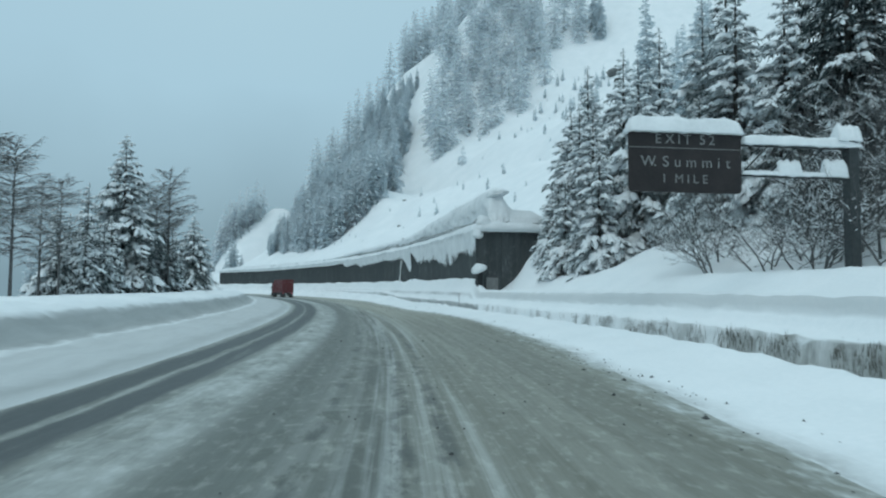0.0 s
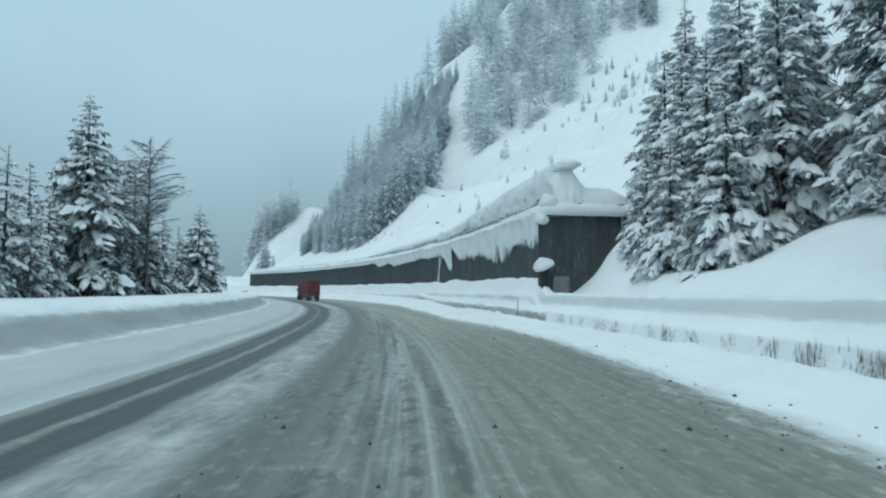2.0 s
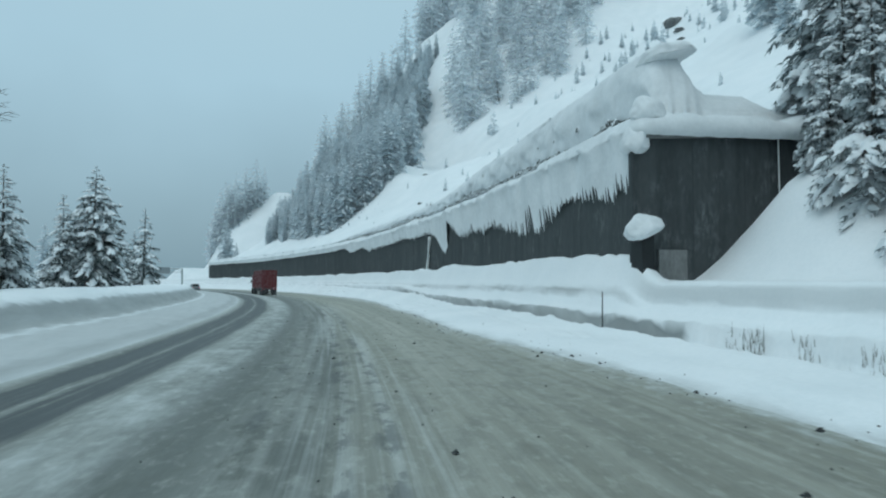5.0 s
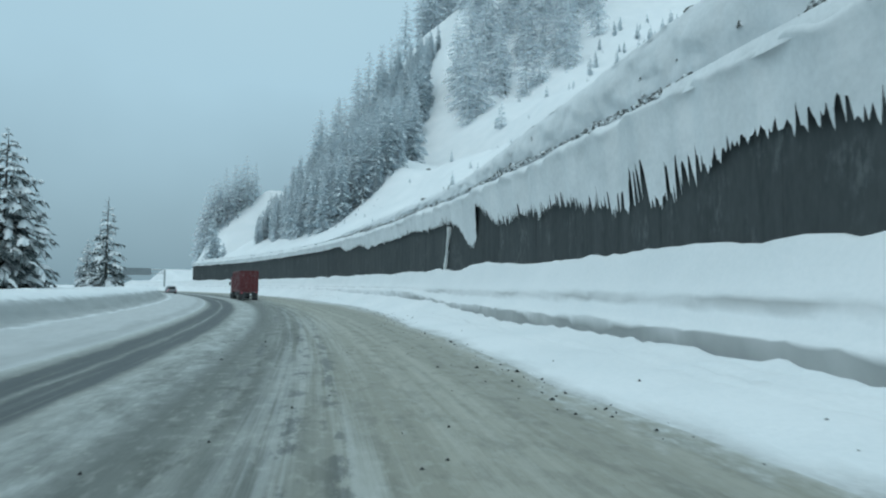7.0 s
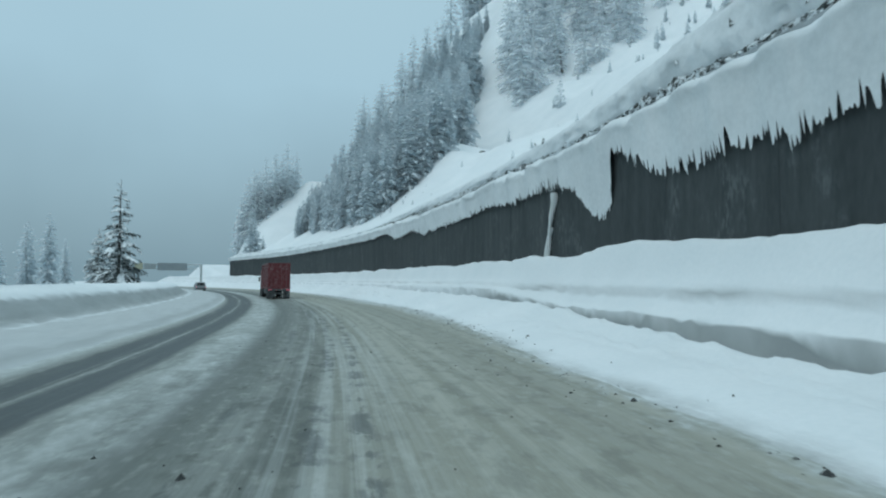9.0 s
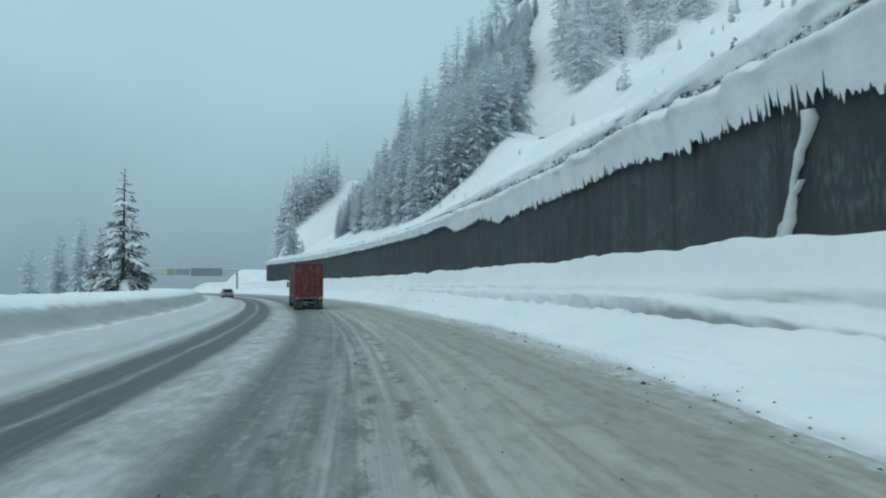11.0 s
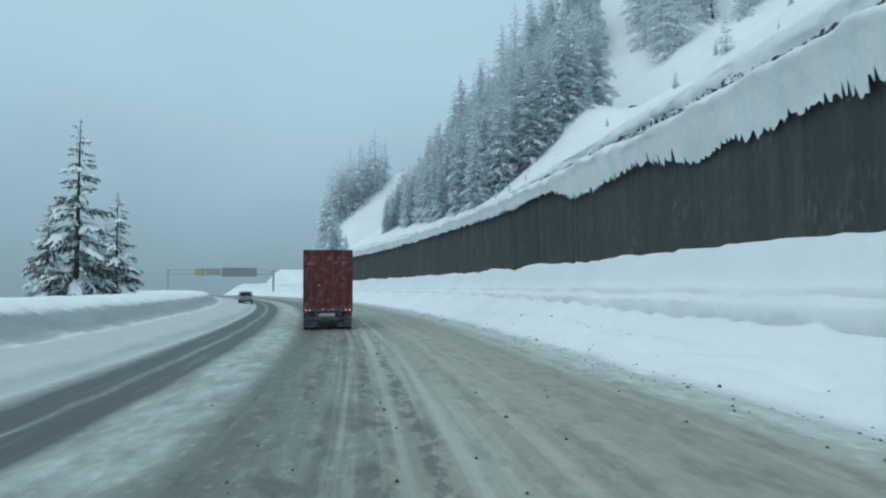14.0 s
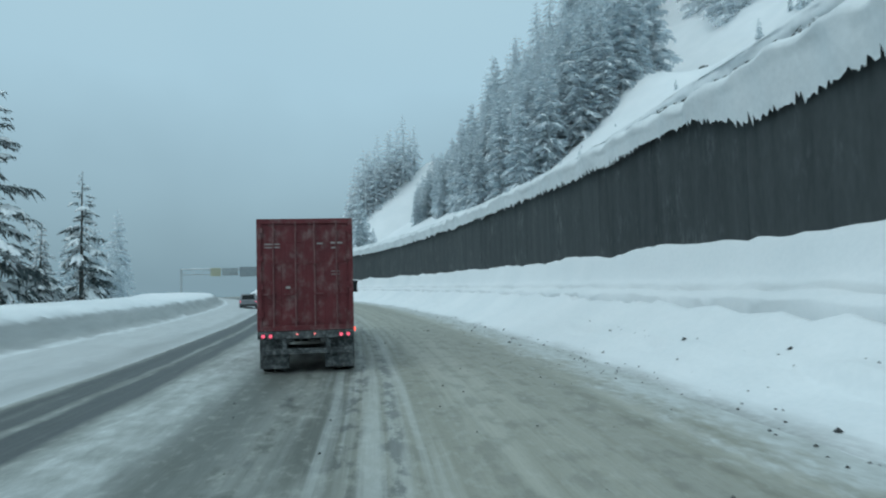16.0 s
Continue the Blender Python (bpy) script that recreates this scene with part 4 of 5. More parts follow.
def bare_larch(seed, tall, spread):
    """A leafless conifer: straight trunk, level boughs ending in fans of fine twigs."""
    rng = random.Random(seed)
    tree = new("bare_tree")
    v, f, sv, sf = [], [], [], []
    for i in range(8):
        tube(v, f, (0, 0, tall * i / 8 - (0.5 if i == 0 else 0)), (0, 0, tall * (i + 1) / 8), 0.011 * tall * (1 - i / 8) + 0.012, 0.011 * tall * (1 - (i + 1) / 8) + 0.012, 6)
    z = tall * 0.26
    while z < tall * 0.99:
        u = (z / tall - 0.26) / 0.74
        az = rng.random() * 6.28
        long = spread * (0.25 + 0.75 * math.sin(math.pi * (0.12 + 0.80 * u))) * rng.uniform(0.5, 1.15)
        out = Vector((math.cos(az), math.sin(az), 0))
        side = Vector((-out.y, out.x, 0))
        bow, rise = rng.uniform(-0.25, 0.0), rng.uniform(0.3, 0.95)

        def spine(t):
            return Vector((0, 0, z)) + out * long * t + Vector((0, 0, long * (rise * t + bow * t * t * 2)))

        for q in range(3):
            tube(v, f, spine(q / 3), spine((q + 1) / 3), 0.035 - 0.009 * q, 0.026 - 0.008 * q, 4)
        for j in range(10):
            t = 0.2 + 0.8 * (j + rng.random()) / 10
            for sg in (-1, 1):
                w = long * (0.36 - 0.2 * t) * rng.uniform(0.6, 1.2)
                p = spine(t)
                e = p + (side * sg * 0.75 + out * 0.8).normalized() * w + Vector((0, 0, w * rng.uniform(-0.25, 0.22)))
                tube(v, f, p, e, 0.014, 0.009, 3)
                if rng.random() < 0.35:
                    tube(sv, sf, p + Vector((0, 0, 0.018)), e + Vector((0, 0, 0.014)), 0.02, 0.012, 3)
                for g in (0.5, 0.85):
                    b = p + (e - p) * g
                    tube(v, f, b, b + (out * rng.uniform(0.3, 1) + side * rng.uniform(-1, 1)) * w * 0.4 + Vector((0, 0, w * rng.uniform(-0.2, 0.2))), 0.010, 0.006, 3)
        z += tall * 0.008 * rng.uniform(0.6, 1.4)
    tagged(part("crown", mesh_of("crown", v, f, TWIG), tree), kind="stuff")
    tagged(part("snow_load", mesh_of("snow_load", sv, sf, TREE_SNOW), tree, "thin lines of snow"), kind="stuff")
    return tree


def bare_tree(seed, tall, stems=1, lean=0.12, depth=5, snow=0.6, thick=0.014):
    """A leafless tree or shrub with thin lines of snow on its branches."""
    rng = random.Random(seed)
    tree = new("bare_tree")
    v, f, sv, sf = [], [], [], []

    def grow(p, way, long, r, level):
        n = 3 if level < 2 else 2
        for i in range(n):
            q = p + way * (long / n)
            tube(v, f, p, q, r, r * 0.82, 5 if level < 2 else 3)
            flat = 1 - abs(way.z)
            if r < 0.2 * tall and rng.random() < snow and (flat > 0.1 or rng.random() < 0.3) and level > 0:
                up = Vector((0, 0, r * 0.9))
                tube(sv, sf, p + up, q + up, r * 0.7 + 0.012, r * 0.6 + 0.012, 4)
            p, r = q, r * 0.82
            way = (way + Vector((rng.uniform(-1, 1), rng.uniform(-1, 1), rng.uniform(-0.5, 0.8))) * 0.16).normalized()
            if level < depth and (level > 0 or i > 0):
                for _ in range(rng.choice((1, 1, 2)) if level < 3 else 1):
                    turn = Vector((rng.uniform(-1, 1), rng.uniform(-1, 1), rng.uniform(-0.25, 0.25)))
                    grow(p, (way * 0.6 + turn * 0.95).normalized(), long * rng.uniform(0.45, 0.75), max(0.0011 * tall, r * rng.uniform(0.45, 0.7)), level + 1)
        if level < depth:
            grow(p, (way + Vector((rng.uniform(-1, 1), rng.uniform(-1, 1), 0.3)) * 0.35).normalized(), long * 0.7, r, level + 1)

    for _ in range(stems):
        way = Vector((rng.uniform(-1, 1) * lean * stems ** 0.5, rng.uniform(-1, 1) * lean * stems ** 0.5, 1)).normalized()
        grow(Vector((rng.uniform(-0.2, 0.2), rng.uniform(-0.2, 0.2), -0.4)), way, tall * rng.uniform(0.36, 0.46), tall * thick, 0)
    tagged(part("crown", mesh_of("crown", v, f, TWIG), tree), kind="stuff")
    if sv:
        tagged(part("snow_load", mesh_of("snow_load", sv, sf, TREE_SNOW), tree, "thin lines of snow"), kind="stuff")
    return tree


def ground_z(s, d):
    return height(s, d)[0]


def place(tree, s, d, size=1.0, turn=0.0, sink=0.1, z=None):
    h = ground_z(s, d) if z is None else z
    tree.matrix_basis = stand(s, d, h - sink, turn, size)
    return tree


NEAR = "snow-laden dark green fir with drooping boughs"
FAR = "frosted fir on the snowy mountain slope"
BARE = "leafless grey tree lined with snow"

# firs of the near groups: s, d, height
firs = [fir(11, 18.0, 6.5, 0.56, 7, 14, 0.66, 0.01, None, 0.24), fir(12, 14.0, 5.0, 0.56, 6, 13, 1.15, 0.01, DUSTED, 0.36), fir(13, 20.0, 5.7, 0.64, 6, 14, 1.1, 0.02, DUSTED, 0.36), fir(14, 11.0, 3.7, 0.52, 6, 11, 0.75, 0.0), fir(15, 22.0, 5.9, 0.66, 7, 12, 0.32, 0.03), fir(16, 15.0, 4.1, 0.66, 5, 13, 0.5, 0.04, None, 0.5), fir(17, 12.0, 5.3, 0.52, 8, 13, 0.5, 0.0, None, 0.3)]
tops = [18.0, 14.0, 20.0, 11.0, 22.0, 15.0, 12.0]
rng = random.Random(77)
left_firs = [(78.7, -24.5, 17.6, 0), (74.1, -27.0, 11.3, 3), (97.4, -22.1, 9.0, 3), (120, -21.2, 12.4, 6), (118.5, -23.5, 9.5, 3), (183.4, -20.6, 14.6, 5), (206.4, -22.1, 11.8, 5), (194, -21.5, 6.0, 3), (83, -24.0, 12.6, 3), (71, -25.0, 7.5, 3), (186, -23.5, 8.0, 3), (76, -29.0, 9.5, 3), (88, -24.5, 8.0, 3), (92, -23.5, 7.0, 3), (69.5, -28, 10.0, 3), (101, -22.8, 6.5, 3), (62.5, -23.6, 9.8, 5), (59, -22.6, 5.0, 3), (63.5, -22.4, 6.2, 3), (67.0, -22.8, 7.2, 3), (80.5, -22.2, 6.0, 3), (76, -21.9, 5.2, 3), (86, -21.6, 8.5, 0), (123.5, -21.8, 8.5, 3)]
right_firs = [(71.9, 25.6, 15.6, 2), (71.1, 23.2, 12.0, 1), (66, 22.0, 14.0, 2), (65.0, 18.6, 7.5, 1), (62, 21.5, 15.5, 2), (61.0, 18.4, 9.0, 1), (58.2, 24.6, 18.0, 2), (56.5, 19.8, 11.5, 1), (67.5, 19.0, 4.5, 1), (66.5, 27, 17.0, 2), (61, 28, 20.0, 2), (55, 29, 20.0, 2), (68.5, 20.6, 6.5, 1), (51, 29, 21.0, 4), (45, 32, 23.0, 4), (40, 30, 22.0, 4), (35, 34, 23.0, 4), (30, 31, 22, 4), (48.5, 27.5, 19.0, 2), (44, 28.5, 17.0, 2), (39, 31.5, 16.0, 4), (33, 32, 15.0, 4), (50, 25.5, 11.0, 1)]
used = set()
for group, rows in (("firs beyond the far bank", left_firs), ("firs beside the shed", right_firs)):
    for s, d, tall, kind in rows:
        base = firs[kind]
        tree = base if kind not in used else copy_thing(base, Matrix())
        used.add(kind)
        place(tree, s, d, tall / tops[kind], rng.uniform(0, 360), 0.15)
        tagged(tree, NEAR, "fir tree", group)

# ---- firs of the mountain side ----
wood = [conifer(31, 18.0, 3.7, 0.64, 7, 9, 0.8, 0.03, HAZED, 1.9, (1, 2), 0.8, GREY_BARK), conifer(32, 14.0, 3.1, 0.58, 7, 9, 0.8, 0.02, HAZED, 1.9, (1, 2), 0.8, GREY_BARK), conifer(33, 22.0, 3.9, 0.70, 7, 9, 0.8, 0.04, HAZED, 1.9, (1, 2), 0.8, GREY_BARK), conifer(34, 5.0, 1.6, 0.5, 5, 4, 0.8, 0.0, HAZED, 1.6, (0, 0), 1.0, GREY_BARK)]
wood_tops = [18.0, 14.0, 22.0, 5.0]
wood_used = set()


def wood_tree(s, d, tall, kind):
    base = wood[kind]
    tree = base if kind not in wood_used else copy_thing(base, Matrix())
    wood_used.add(kind)
    place(tree, s, d, tall / wood_tops[kind], rng.uniform(0, 360), 0.3)
    return tagged(tree, FAR if kind != 3 else "small frosted fir alone on open snow", "fir tree", "firs on the mountain side")


GULLY = ((-18.5, 286.0), (-17.5, 305.0), (-13.5, 328.0), (-8.0, 351.0), (1.0, 392.0))


def in_gully(s, d, half=5.5):
    """True in the narrow snow gully that parts the wood."""
    p = at(s, d)
    for (x0, y0), (x1, y1) in zip(GULLY, GULLY[1:]):
        u = min(1.0, max(0.0, ((p.x - x0) * (x1 - x0) + (p.y - y0) * (y1 - y0)) / ((x1 - x0) ** 2 + (y1 - y0) ** 2)))
        if math.hypot(p.x - x0 - u * (x1 - x0), p.y - y0 - u * (y1 - y0)) < half:
            return True
    return False


def inside(x, y, poly):
    hit = False
    for (x0, y0), (x1, y1) in zip(poly, poly[1:] + poly[:1]):
        if (y0 > y) != (y1 > y) and x < (x1 - x0) * (y - y0) / (y1 - y0) + x0:
            hit = not hit
    return hit


# height of the wood's top at a distance from the road
CANOPY = ((26, 14), (32, 22), (42, 36), (55, 50), (67, 62), (80, 70), (106, 98), (130, 122), (200, 190))


def stand_of(poly, count, low, high, apart, kinds=(0, 1, 2)):
    """Trees scattered over a stretch of the slope, given as its outline in s and d."""
    put, tries = [], 0
    while len(put) < count and tries < count * 40:
        tries += 1
        s = rng.uniform(min(p[0] for p in poly), max(p[0] for p in poly))
        d = rng.uniform(min(p[1] for p in poly), max(p[1] for p in poly))
        if inside(s, d, poly) and not in_gully(s, d) and all((s - a) ** 2 + (d - b) ** 2 > apart * apart for a, b in put):
            put.append((s, d))
            most = line(d + 0.16 * (300 - s), CANOPY) - hill(s, d) + rng.uniform(-3, 1)
            if low < 6 or most > 5:
                wood_tree(s, d, min(rng.uniform(low, high), most if low > 6 else high), rng.choice(kinds))


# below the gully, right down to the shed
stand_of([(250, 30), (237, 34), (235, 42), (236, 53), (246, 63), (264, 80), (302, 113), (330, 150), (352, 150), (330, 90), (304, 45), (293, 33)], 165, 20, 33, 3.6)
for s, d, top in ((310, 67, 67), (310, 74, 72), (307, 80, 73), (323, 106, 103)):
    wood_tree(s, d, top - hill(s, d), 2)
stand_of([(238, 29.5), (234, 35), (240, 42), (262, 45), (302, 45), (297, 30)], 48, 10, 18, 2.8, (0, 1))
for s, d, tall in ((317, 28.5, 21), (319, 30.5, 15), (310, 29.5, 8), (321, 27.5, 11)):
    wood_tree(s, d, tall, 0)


def far_wood(name, label, polys, seed, needles=HAZED_FAR):
    """Woods too far off to tell their trees apart: firs joined into one, haze in their colour."""
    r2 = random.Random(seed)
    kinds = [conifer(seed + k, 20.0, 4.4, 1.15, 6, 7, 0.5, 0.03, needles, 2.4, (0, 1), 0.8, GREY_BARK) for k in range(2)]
    data = []
    for t in kinds:
        rows = []
        for ob in t.children:
            me = ob.data
            co = np.empty(len(me.vertices) * 3, dtype=np.float32)
            me.vertices.foreach_get("co", co)
            rows.append((ob.name.split(".")[0], co.reshape(-1, 3), [tuple(p.vertices) for p in me.polygons]))
        data.append(rows)
        for ob in list(t.children):
            bpy.data.objects.remove(ob)
        bpy.data.objects.remove(t)
    thing = tagged(new(name), label, "woods", kind="stuff")
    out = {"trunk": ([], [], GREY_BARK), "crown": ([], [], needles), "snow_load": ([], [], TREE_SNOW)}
    for poly, count, low, high, apart in polys:
        put, tries = [], 0
        while len(put) < count and tries < count * 40:
            tries += 1
            s, d = r2.uniform(min(p[0] for p in poly), max(p[0] for p in poly)), r2.uniform(min(p[1] for p in poly), max(p[1] for p in poly))
            if not inside(s, d, poly) or in_gully(s, d) or any((s - a) ** 2 + (d - b) ** 2 < apart * apart for a, b in put):
                continue
            put.append((s, d))
            size, a = r2.uniform(low, high) / 20.0, r2.uniform(0, 6.28)
            turn = np.array(((math.cos(a), -math.sin(a), 0), (math.sin(a), math.cos(a), 0), (0, 0, 1))) * size
            foot = np.array(at(s, d, ground_z(s, d) + beyond(s, d) - 0.3))
            for key, co, faces in r2.choice(data):
                v, f, _ = out[key]
                n = sum(len(x) for x in v)
                v.append(co @ turn.T + foot)
                f.extend(tuple(i + n for i in p) for p in faces)
    for key, (v, f, material) in out.items():
        tagged(part(key, mesh_of(key, np.concatenate(v).tolist(), f, material), thing), kind="stuff")
    return thing


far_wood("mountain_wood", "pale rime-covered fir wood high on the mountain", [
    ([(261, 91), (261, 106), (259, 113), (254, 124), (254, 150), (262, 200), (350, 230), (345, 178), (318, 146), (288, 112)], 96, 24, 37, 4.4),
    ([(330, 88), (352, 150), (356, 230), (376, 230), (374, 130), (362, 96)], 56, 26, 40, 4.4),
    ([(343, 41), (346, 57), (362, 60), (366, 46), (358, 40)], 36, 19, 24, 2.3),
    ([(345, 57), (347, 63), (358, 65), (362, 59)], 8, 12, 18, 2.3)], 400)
# the open slope
wood_tree(242.3, 93.9, 8.0, 3)
for s, d, tall in ((133.6, 75.5, 27.0), (126, 84, 20), (118, 78, 19), (112, 70, 18), (121, 66, 12), (106, 62, 19), (100, 55, 16), (258, 195, 30), (262, 197, 27), (96, 48, 12)):
    wood_tree(s, d, tall, 2 if tall > 18 else 0)
far_wood("slope_saplings", "small frosted firs scattered over the open slope", [
    ([(150, 60), (150, 150), (250, 190), (258, 118), (240, 75), (215, 40)], 60, 1.5, 4.5, 5.0),
    ([(170, 100), (175, 160), (250, 185), (252, 128)], 60, 3.5, 8.0, 4.0),
    ([(95, 32), (96, 45), (235, 48), (225, 30)], 12, 1.0, 2.5, 6.0),
    ([(220, 30), (222, 52), (236, 44), (236, 30)], 10, 0.8, 2.0, 2.5)], 500, HAZED)
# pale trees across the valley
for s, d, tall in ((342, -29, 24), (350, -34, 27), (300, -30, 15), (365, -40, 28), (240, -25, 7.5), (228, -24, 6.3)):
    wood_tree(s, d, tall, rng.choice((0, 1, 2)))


def dead_trunk():
    v, f = [], []
    tube(v, f, (0, 0, -0.5), (-1.2, 0, 8.5), 0.42, 0.16, 7)
    f.append(tuple(range(7, 14)))
    ob = new("dead_trunk", mesh_of("dead_trunk", v, f, BARK, True))
    ob.matrix_basis = stand(266.5, 118.6, ground_z(266.5, 118.6), 0)
    return tagged(ob, "leaning broken grey trunk standing in the snow", "dead tree")


dead_trunk()


def boulder(s, d, size, seed):
    bm = bmesh.new()
    bmesh.ops.create_icosphere(bm, subdivisions=3, radius=1.0)
    for v in bm.verts:
        n = v.co.normalized()
        v.co = n * size * (1 + rough(n.x * 1.8 + seed, n.y * 1.8, n.z * 1.8, 4) * 0.5)
        v.co.z *= 0.6
    ob = new("boulder", bm_mesh("boulder", bm, CONCRETE))
    ob.matrix_basis = stand(s, d, ground_z(s, d), seed * 70)
    return tagged(ob, "dark grey rock showing through the slope's snow", "rock", "rocks on the slope")


for k, (s, d, size) in enumerate(((220, 152, 3.2), (214, 146, 1.6), (238, 70, 0.8), (228, 58, 0.7), (205, 44, 0.6), (172, 90, 0.9), (185, 110, 1.0), (160, 62, 0.7))):
    boulder(s, d, size, k + 1.0)

# ---- leafless trees ----
bare = [bare_larch(61, 15.0, 3.7), bare_tree(62, 7.0, 3, 0.30, 5, 0.12, 0.012), bare_tree(63, 5.0, 4, 0.38, 4, 0.12, 0.013), bare_tree(64, 12.0, 3, 0.13, 4, 0.15, 0.010)]
bare_tops = [15.0, 7.0, 5.0, 12.0]
bare_used = set()
for group, rows in (("leafless trees beyond the far bank", ((84.0, -20.8, 12.6, 0), (86.0, -22.5, 11.0, 0), (49, -24.0, 9.6, 0), (52, -27.0, 11.0, 0), (45.5, -25.5, 10.5, 0), (47.5, -28.5, 12.0, 0), (58, -24.2, 8.6, 0), (60.5, -26.5, 9.2, 0), (89, -25, 12.5, 0), (93, -26.5, 10.5, 0))),
                    ("leafless shrubs below the sign", ((38, 19.6, 6.0, 1), (41.5, 21.5, 6.0, 2), (35.5, 21.0, 5.0, 2), (32.5, 22.0, 6.5, 1), (31, 20.5, 5.5, 2), (33, 24.5, 9.0, 3), (29.5, 23.0, 8.0, 3), (39, 26, 9.5, 3), (30.5, 26.5, 9.5, 3), (34.5, 23, 6.0, 2), (46.5, 24.5, 7.5, 3), (28, 25.5, 9, 3), (36.5, 28.5, 11, 3), (27, 21.5, 6, 2), (52, 18.6, 1.8, 2)))):
    for s, d, tall, kind in rows:
        tree = bare[kind] if kind not in bare_used else copy_thing(bare[kind], Matrix())
        bare_used.add(kind)
        place(tree, s, d, tall * 1.1 / bare_tops[kind], rng.uniform(0, 360), 0.1 if kind == 0 else 0.13 * tall)
        tagged(tree, BARE if kind in (0, 3) else "leafless shrub with snow along its thin branches", "bare tree", group)


# ---- things ----
def lettering(text, size, width, x, z, parent, label):
    """A line of raised letters, each a part of its own, spread over a width about x."""
    glyphs, total, gaps = [], 0.0, -1.0
    for ch in text:
        gaps += 1.0 if ch != " " else 1.2
        if ch == " ":
            continue
        cu = bpy.data.curves.new("letter", "FONT")
        cu.body, cu.size, cu.align_y, cu.extrude = ch, size, "CENTER", 0.006
        ob = bpy.data.objects.new("letter", cu)
        me = bpy.data.meshes.new_from_object(ob)
        bpy.data.objects.remove(ob)
        bpy.data.curves.remove(cu)
        me.materials.clear()
        me.materials.append(SIGN_WHITE)
        lo, hi = min(v.co.x for v in me.vertices), max(v.co.x for v in me.vertices)
        glyphs.append((me, gaps, lo, total))
        total += hi - lo
    gap = (width - total) / max(1.0, gaps)
    for me, before, lo, run in glyphs:
        part("letter", me, parent, label, pose(x - width / 2 + run + before * gap - lo, -0.168, z, 90))


def plate(x0, x1, z0, z1, r, y0, y1):
    """A sheet with rounded corners."""
    bm = bmesh.new()
    ring = []
    for cx, cz, a in ((x1 - r, z0 + r, -90), (x1 - r, z1 - r, 0), (x0 + r, z1 - r, 90), (x0 + r, z0 + r, 180)):
        ring += [bm.verts.new((cx + r * math.cos(radians(a + k * 15)), y0, cz + r * math.sin(radians(a + k * 15)))) for k in range(7)]
    bm.faces.new(ring)
    out = bmesh.ops.extrude_face_region(bm, geom=list(bm.faces))
    bmesh.ops.translate(bm, verts=[v for v in out["geom"] if isinstance(v, bmesh.types.BMVert)], vec=(0, y1 - y0, 0))
    return bm


def exit_sign():
    """Cantilever sign: x to the right of the road, y along it, origin at the post's foot."""
    sign = tagged(new("exit_sign"), "dark exit sign with pale lettering on a cantilever post", "road sign")
    sign.matrix_basis = stand(27.6, 19.92, 1.62, 1.5)
    part("post", bm_mesh("post", box(bmesh.new(), -0.24, -0.24, -0.4, 0.24, 0.24, 7.25, 0.03), STEEL), sign)
    for z in (5.55, 6.85):
        bm = bmesh.new()
        box(bm, -6.1, -0.09, z - 0.07, 0.3, 0.09, z + 0.07, 0.015)
        part("arm", bm_mesh("arm", bm, STEEL), sign)
    for x0, x1 in ((-5.1, -3.9), (-3.9, -2.6), (-2.6, -1.3), (-1.3, 0.0)):
        part("brace", bm_mesh("brace", rod(bmesh.new(), (x0, 0, 5.6), (x1, 0, 6.8), 0.035), STEEL), sign)
    panel = part("panel", bm_mesh("panel", plate(-10.2, -5.2, 4.70, 7.55, 0.18, -0.16, -0.10), SIGN_BROWN), sign)
    for x in (-9.5, -7.7, -5.9):
        part("bracket", bm_mesh("bracket", box(bmesh.new(), x - 0.05, -0.10, 4.8, x + 0.05, 0.0, 7.4, 0.01), STEEL), sign)
    lettering("EXIT 52", 0.58, 2.6, -7.7, 6.93, panel, "pale upper case letter")
    lettering("W.", 0.64, 0.66, -9.34, 5.97, panel, "pale letter")
    lettering("Summit", 0.64, 3.0, -7.2, 5.97, panel, "pale letter")
    lettering("1 MILE", 0.52, 1.95, -7.7, 5.26, panel, "pale upper case letter")
    part("rule", bm_mesh("rule", box(bmesh.new(), -10.15, -0.172, 6.555, -5.25, -0.162, 6.585), SIGN_WHITE), panel)
    # snow on its upper edges
    def pad(x0, x1, z, tall, deep, seed):
        bm = bmesh.new()
        bmesh.ops.create_grid(bm, x_segments=40, y_segments=8, size=0.5)
        top = list(bm.verts)
        for v in top:
            u, w = v.co.x * 2, v.co.y * 2
            g = (max(0.0, 1 - abs(u) ** 12) * max(0.0, 1 - abs(w) ** 2.6)) ** 0.5
            v.co = Vector(((x0 + x1) / 2 + u * (x1 - x0) / 2, w * deep, z + tall * g * (0.88 + rough(u * 2.5, w, seed) * 0.22) - 0.05 * abs(w)))
        r = bmesh.ops.extrude_face_region(bm, geom=list(bm.faces))
        for v in r["geom"]:
            if isinstance(v, bmesh.types.BMVert):
                v.co.z = z - 0.06 - 0.10 * abs(rough(v.co.x * 1.6, 1.0, seed))
        return bm_mesh("snow_cap", bm, ROOF_SNOW, True)
    part("snow_cap", pad(-10.25, -5.15, 7.28, 0.72, 0.42, 51.0), sign, "thick white snow cap")
    part("snow_cap", pad(-5.15, 0.45, 6.92, 0.42, 0.3, 52.0), sign, "thick white snow cap")
    part("snow_cap", pad(-0.75, 0.35, 7.2, 0.75, 0.36, 53.0), sign, "thick white snow cap")
    part("snow_cap", pad(-5.15, 0.3, 5.62, 0.16, 0.2, 54.0), sign, "thin white snow")
    for x, t in ((-2.9, 0.7), (-0.75, 0.8)):
        part("snow_cap", pad(x - 0.6, x + 0.5, 5.62, t, 0.22, 55.0 + x), sign, "heap of snow in the truss")
    return sign


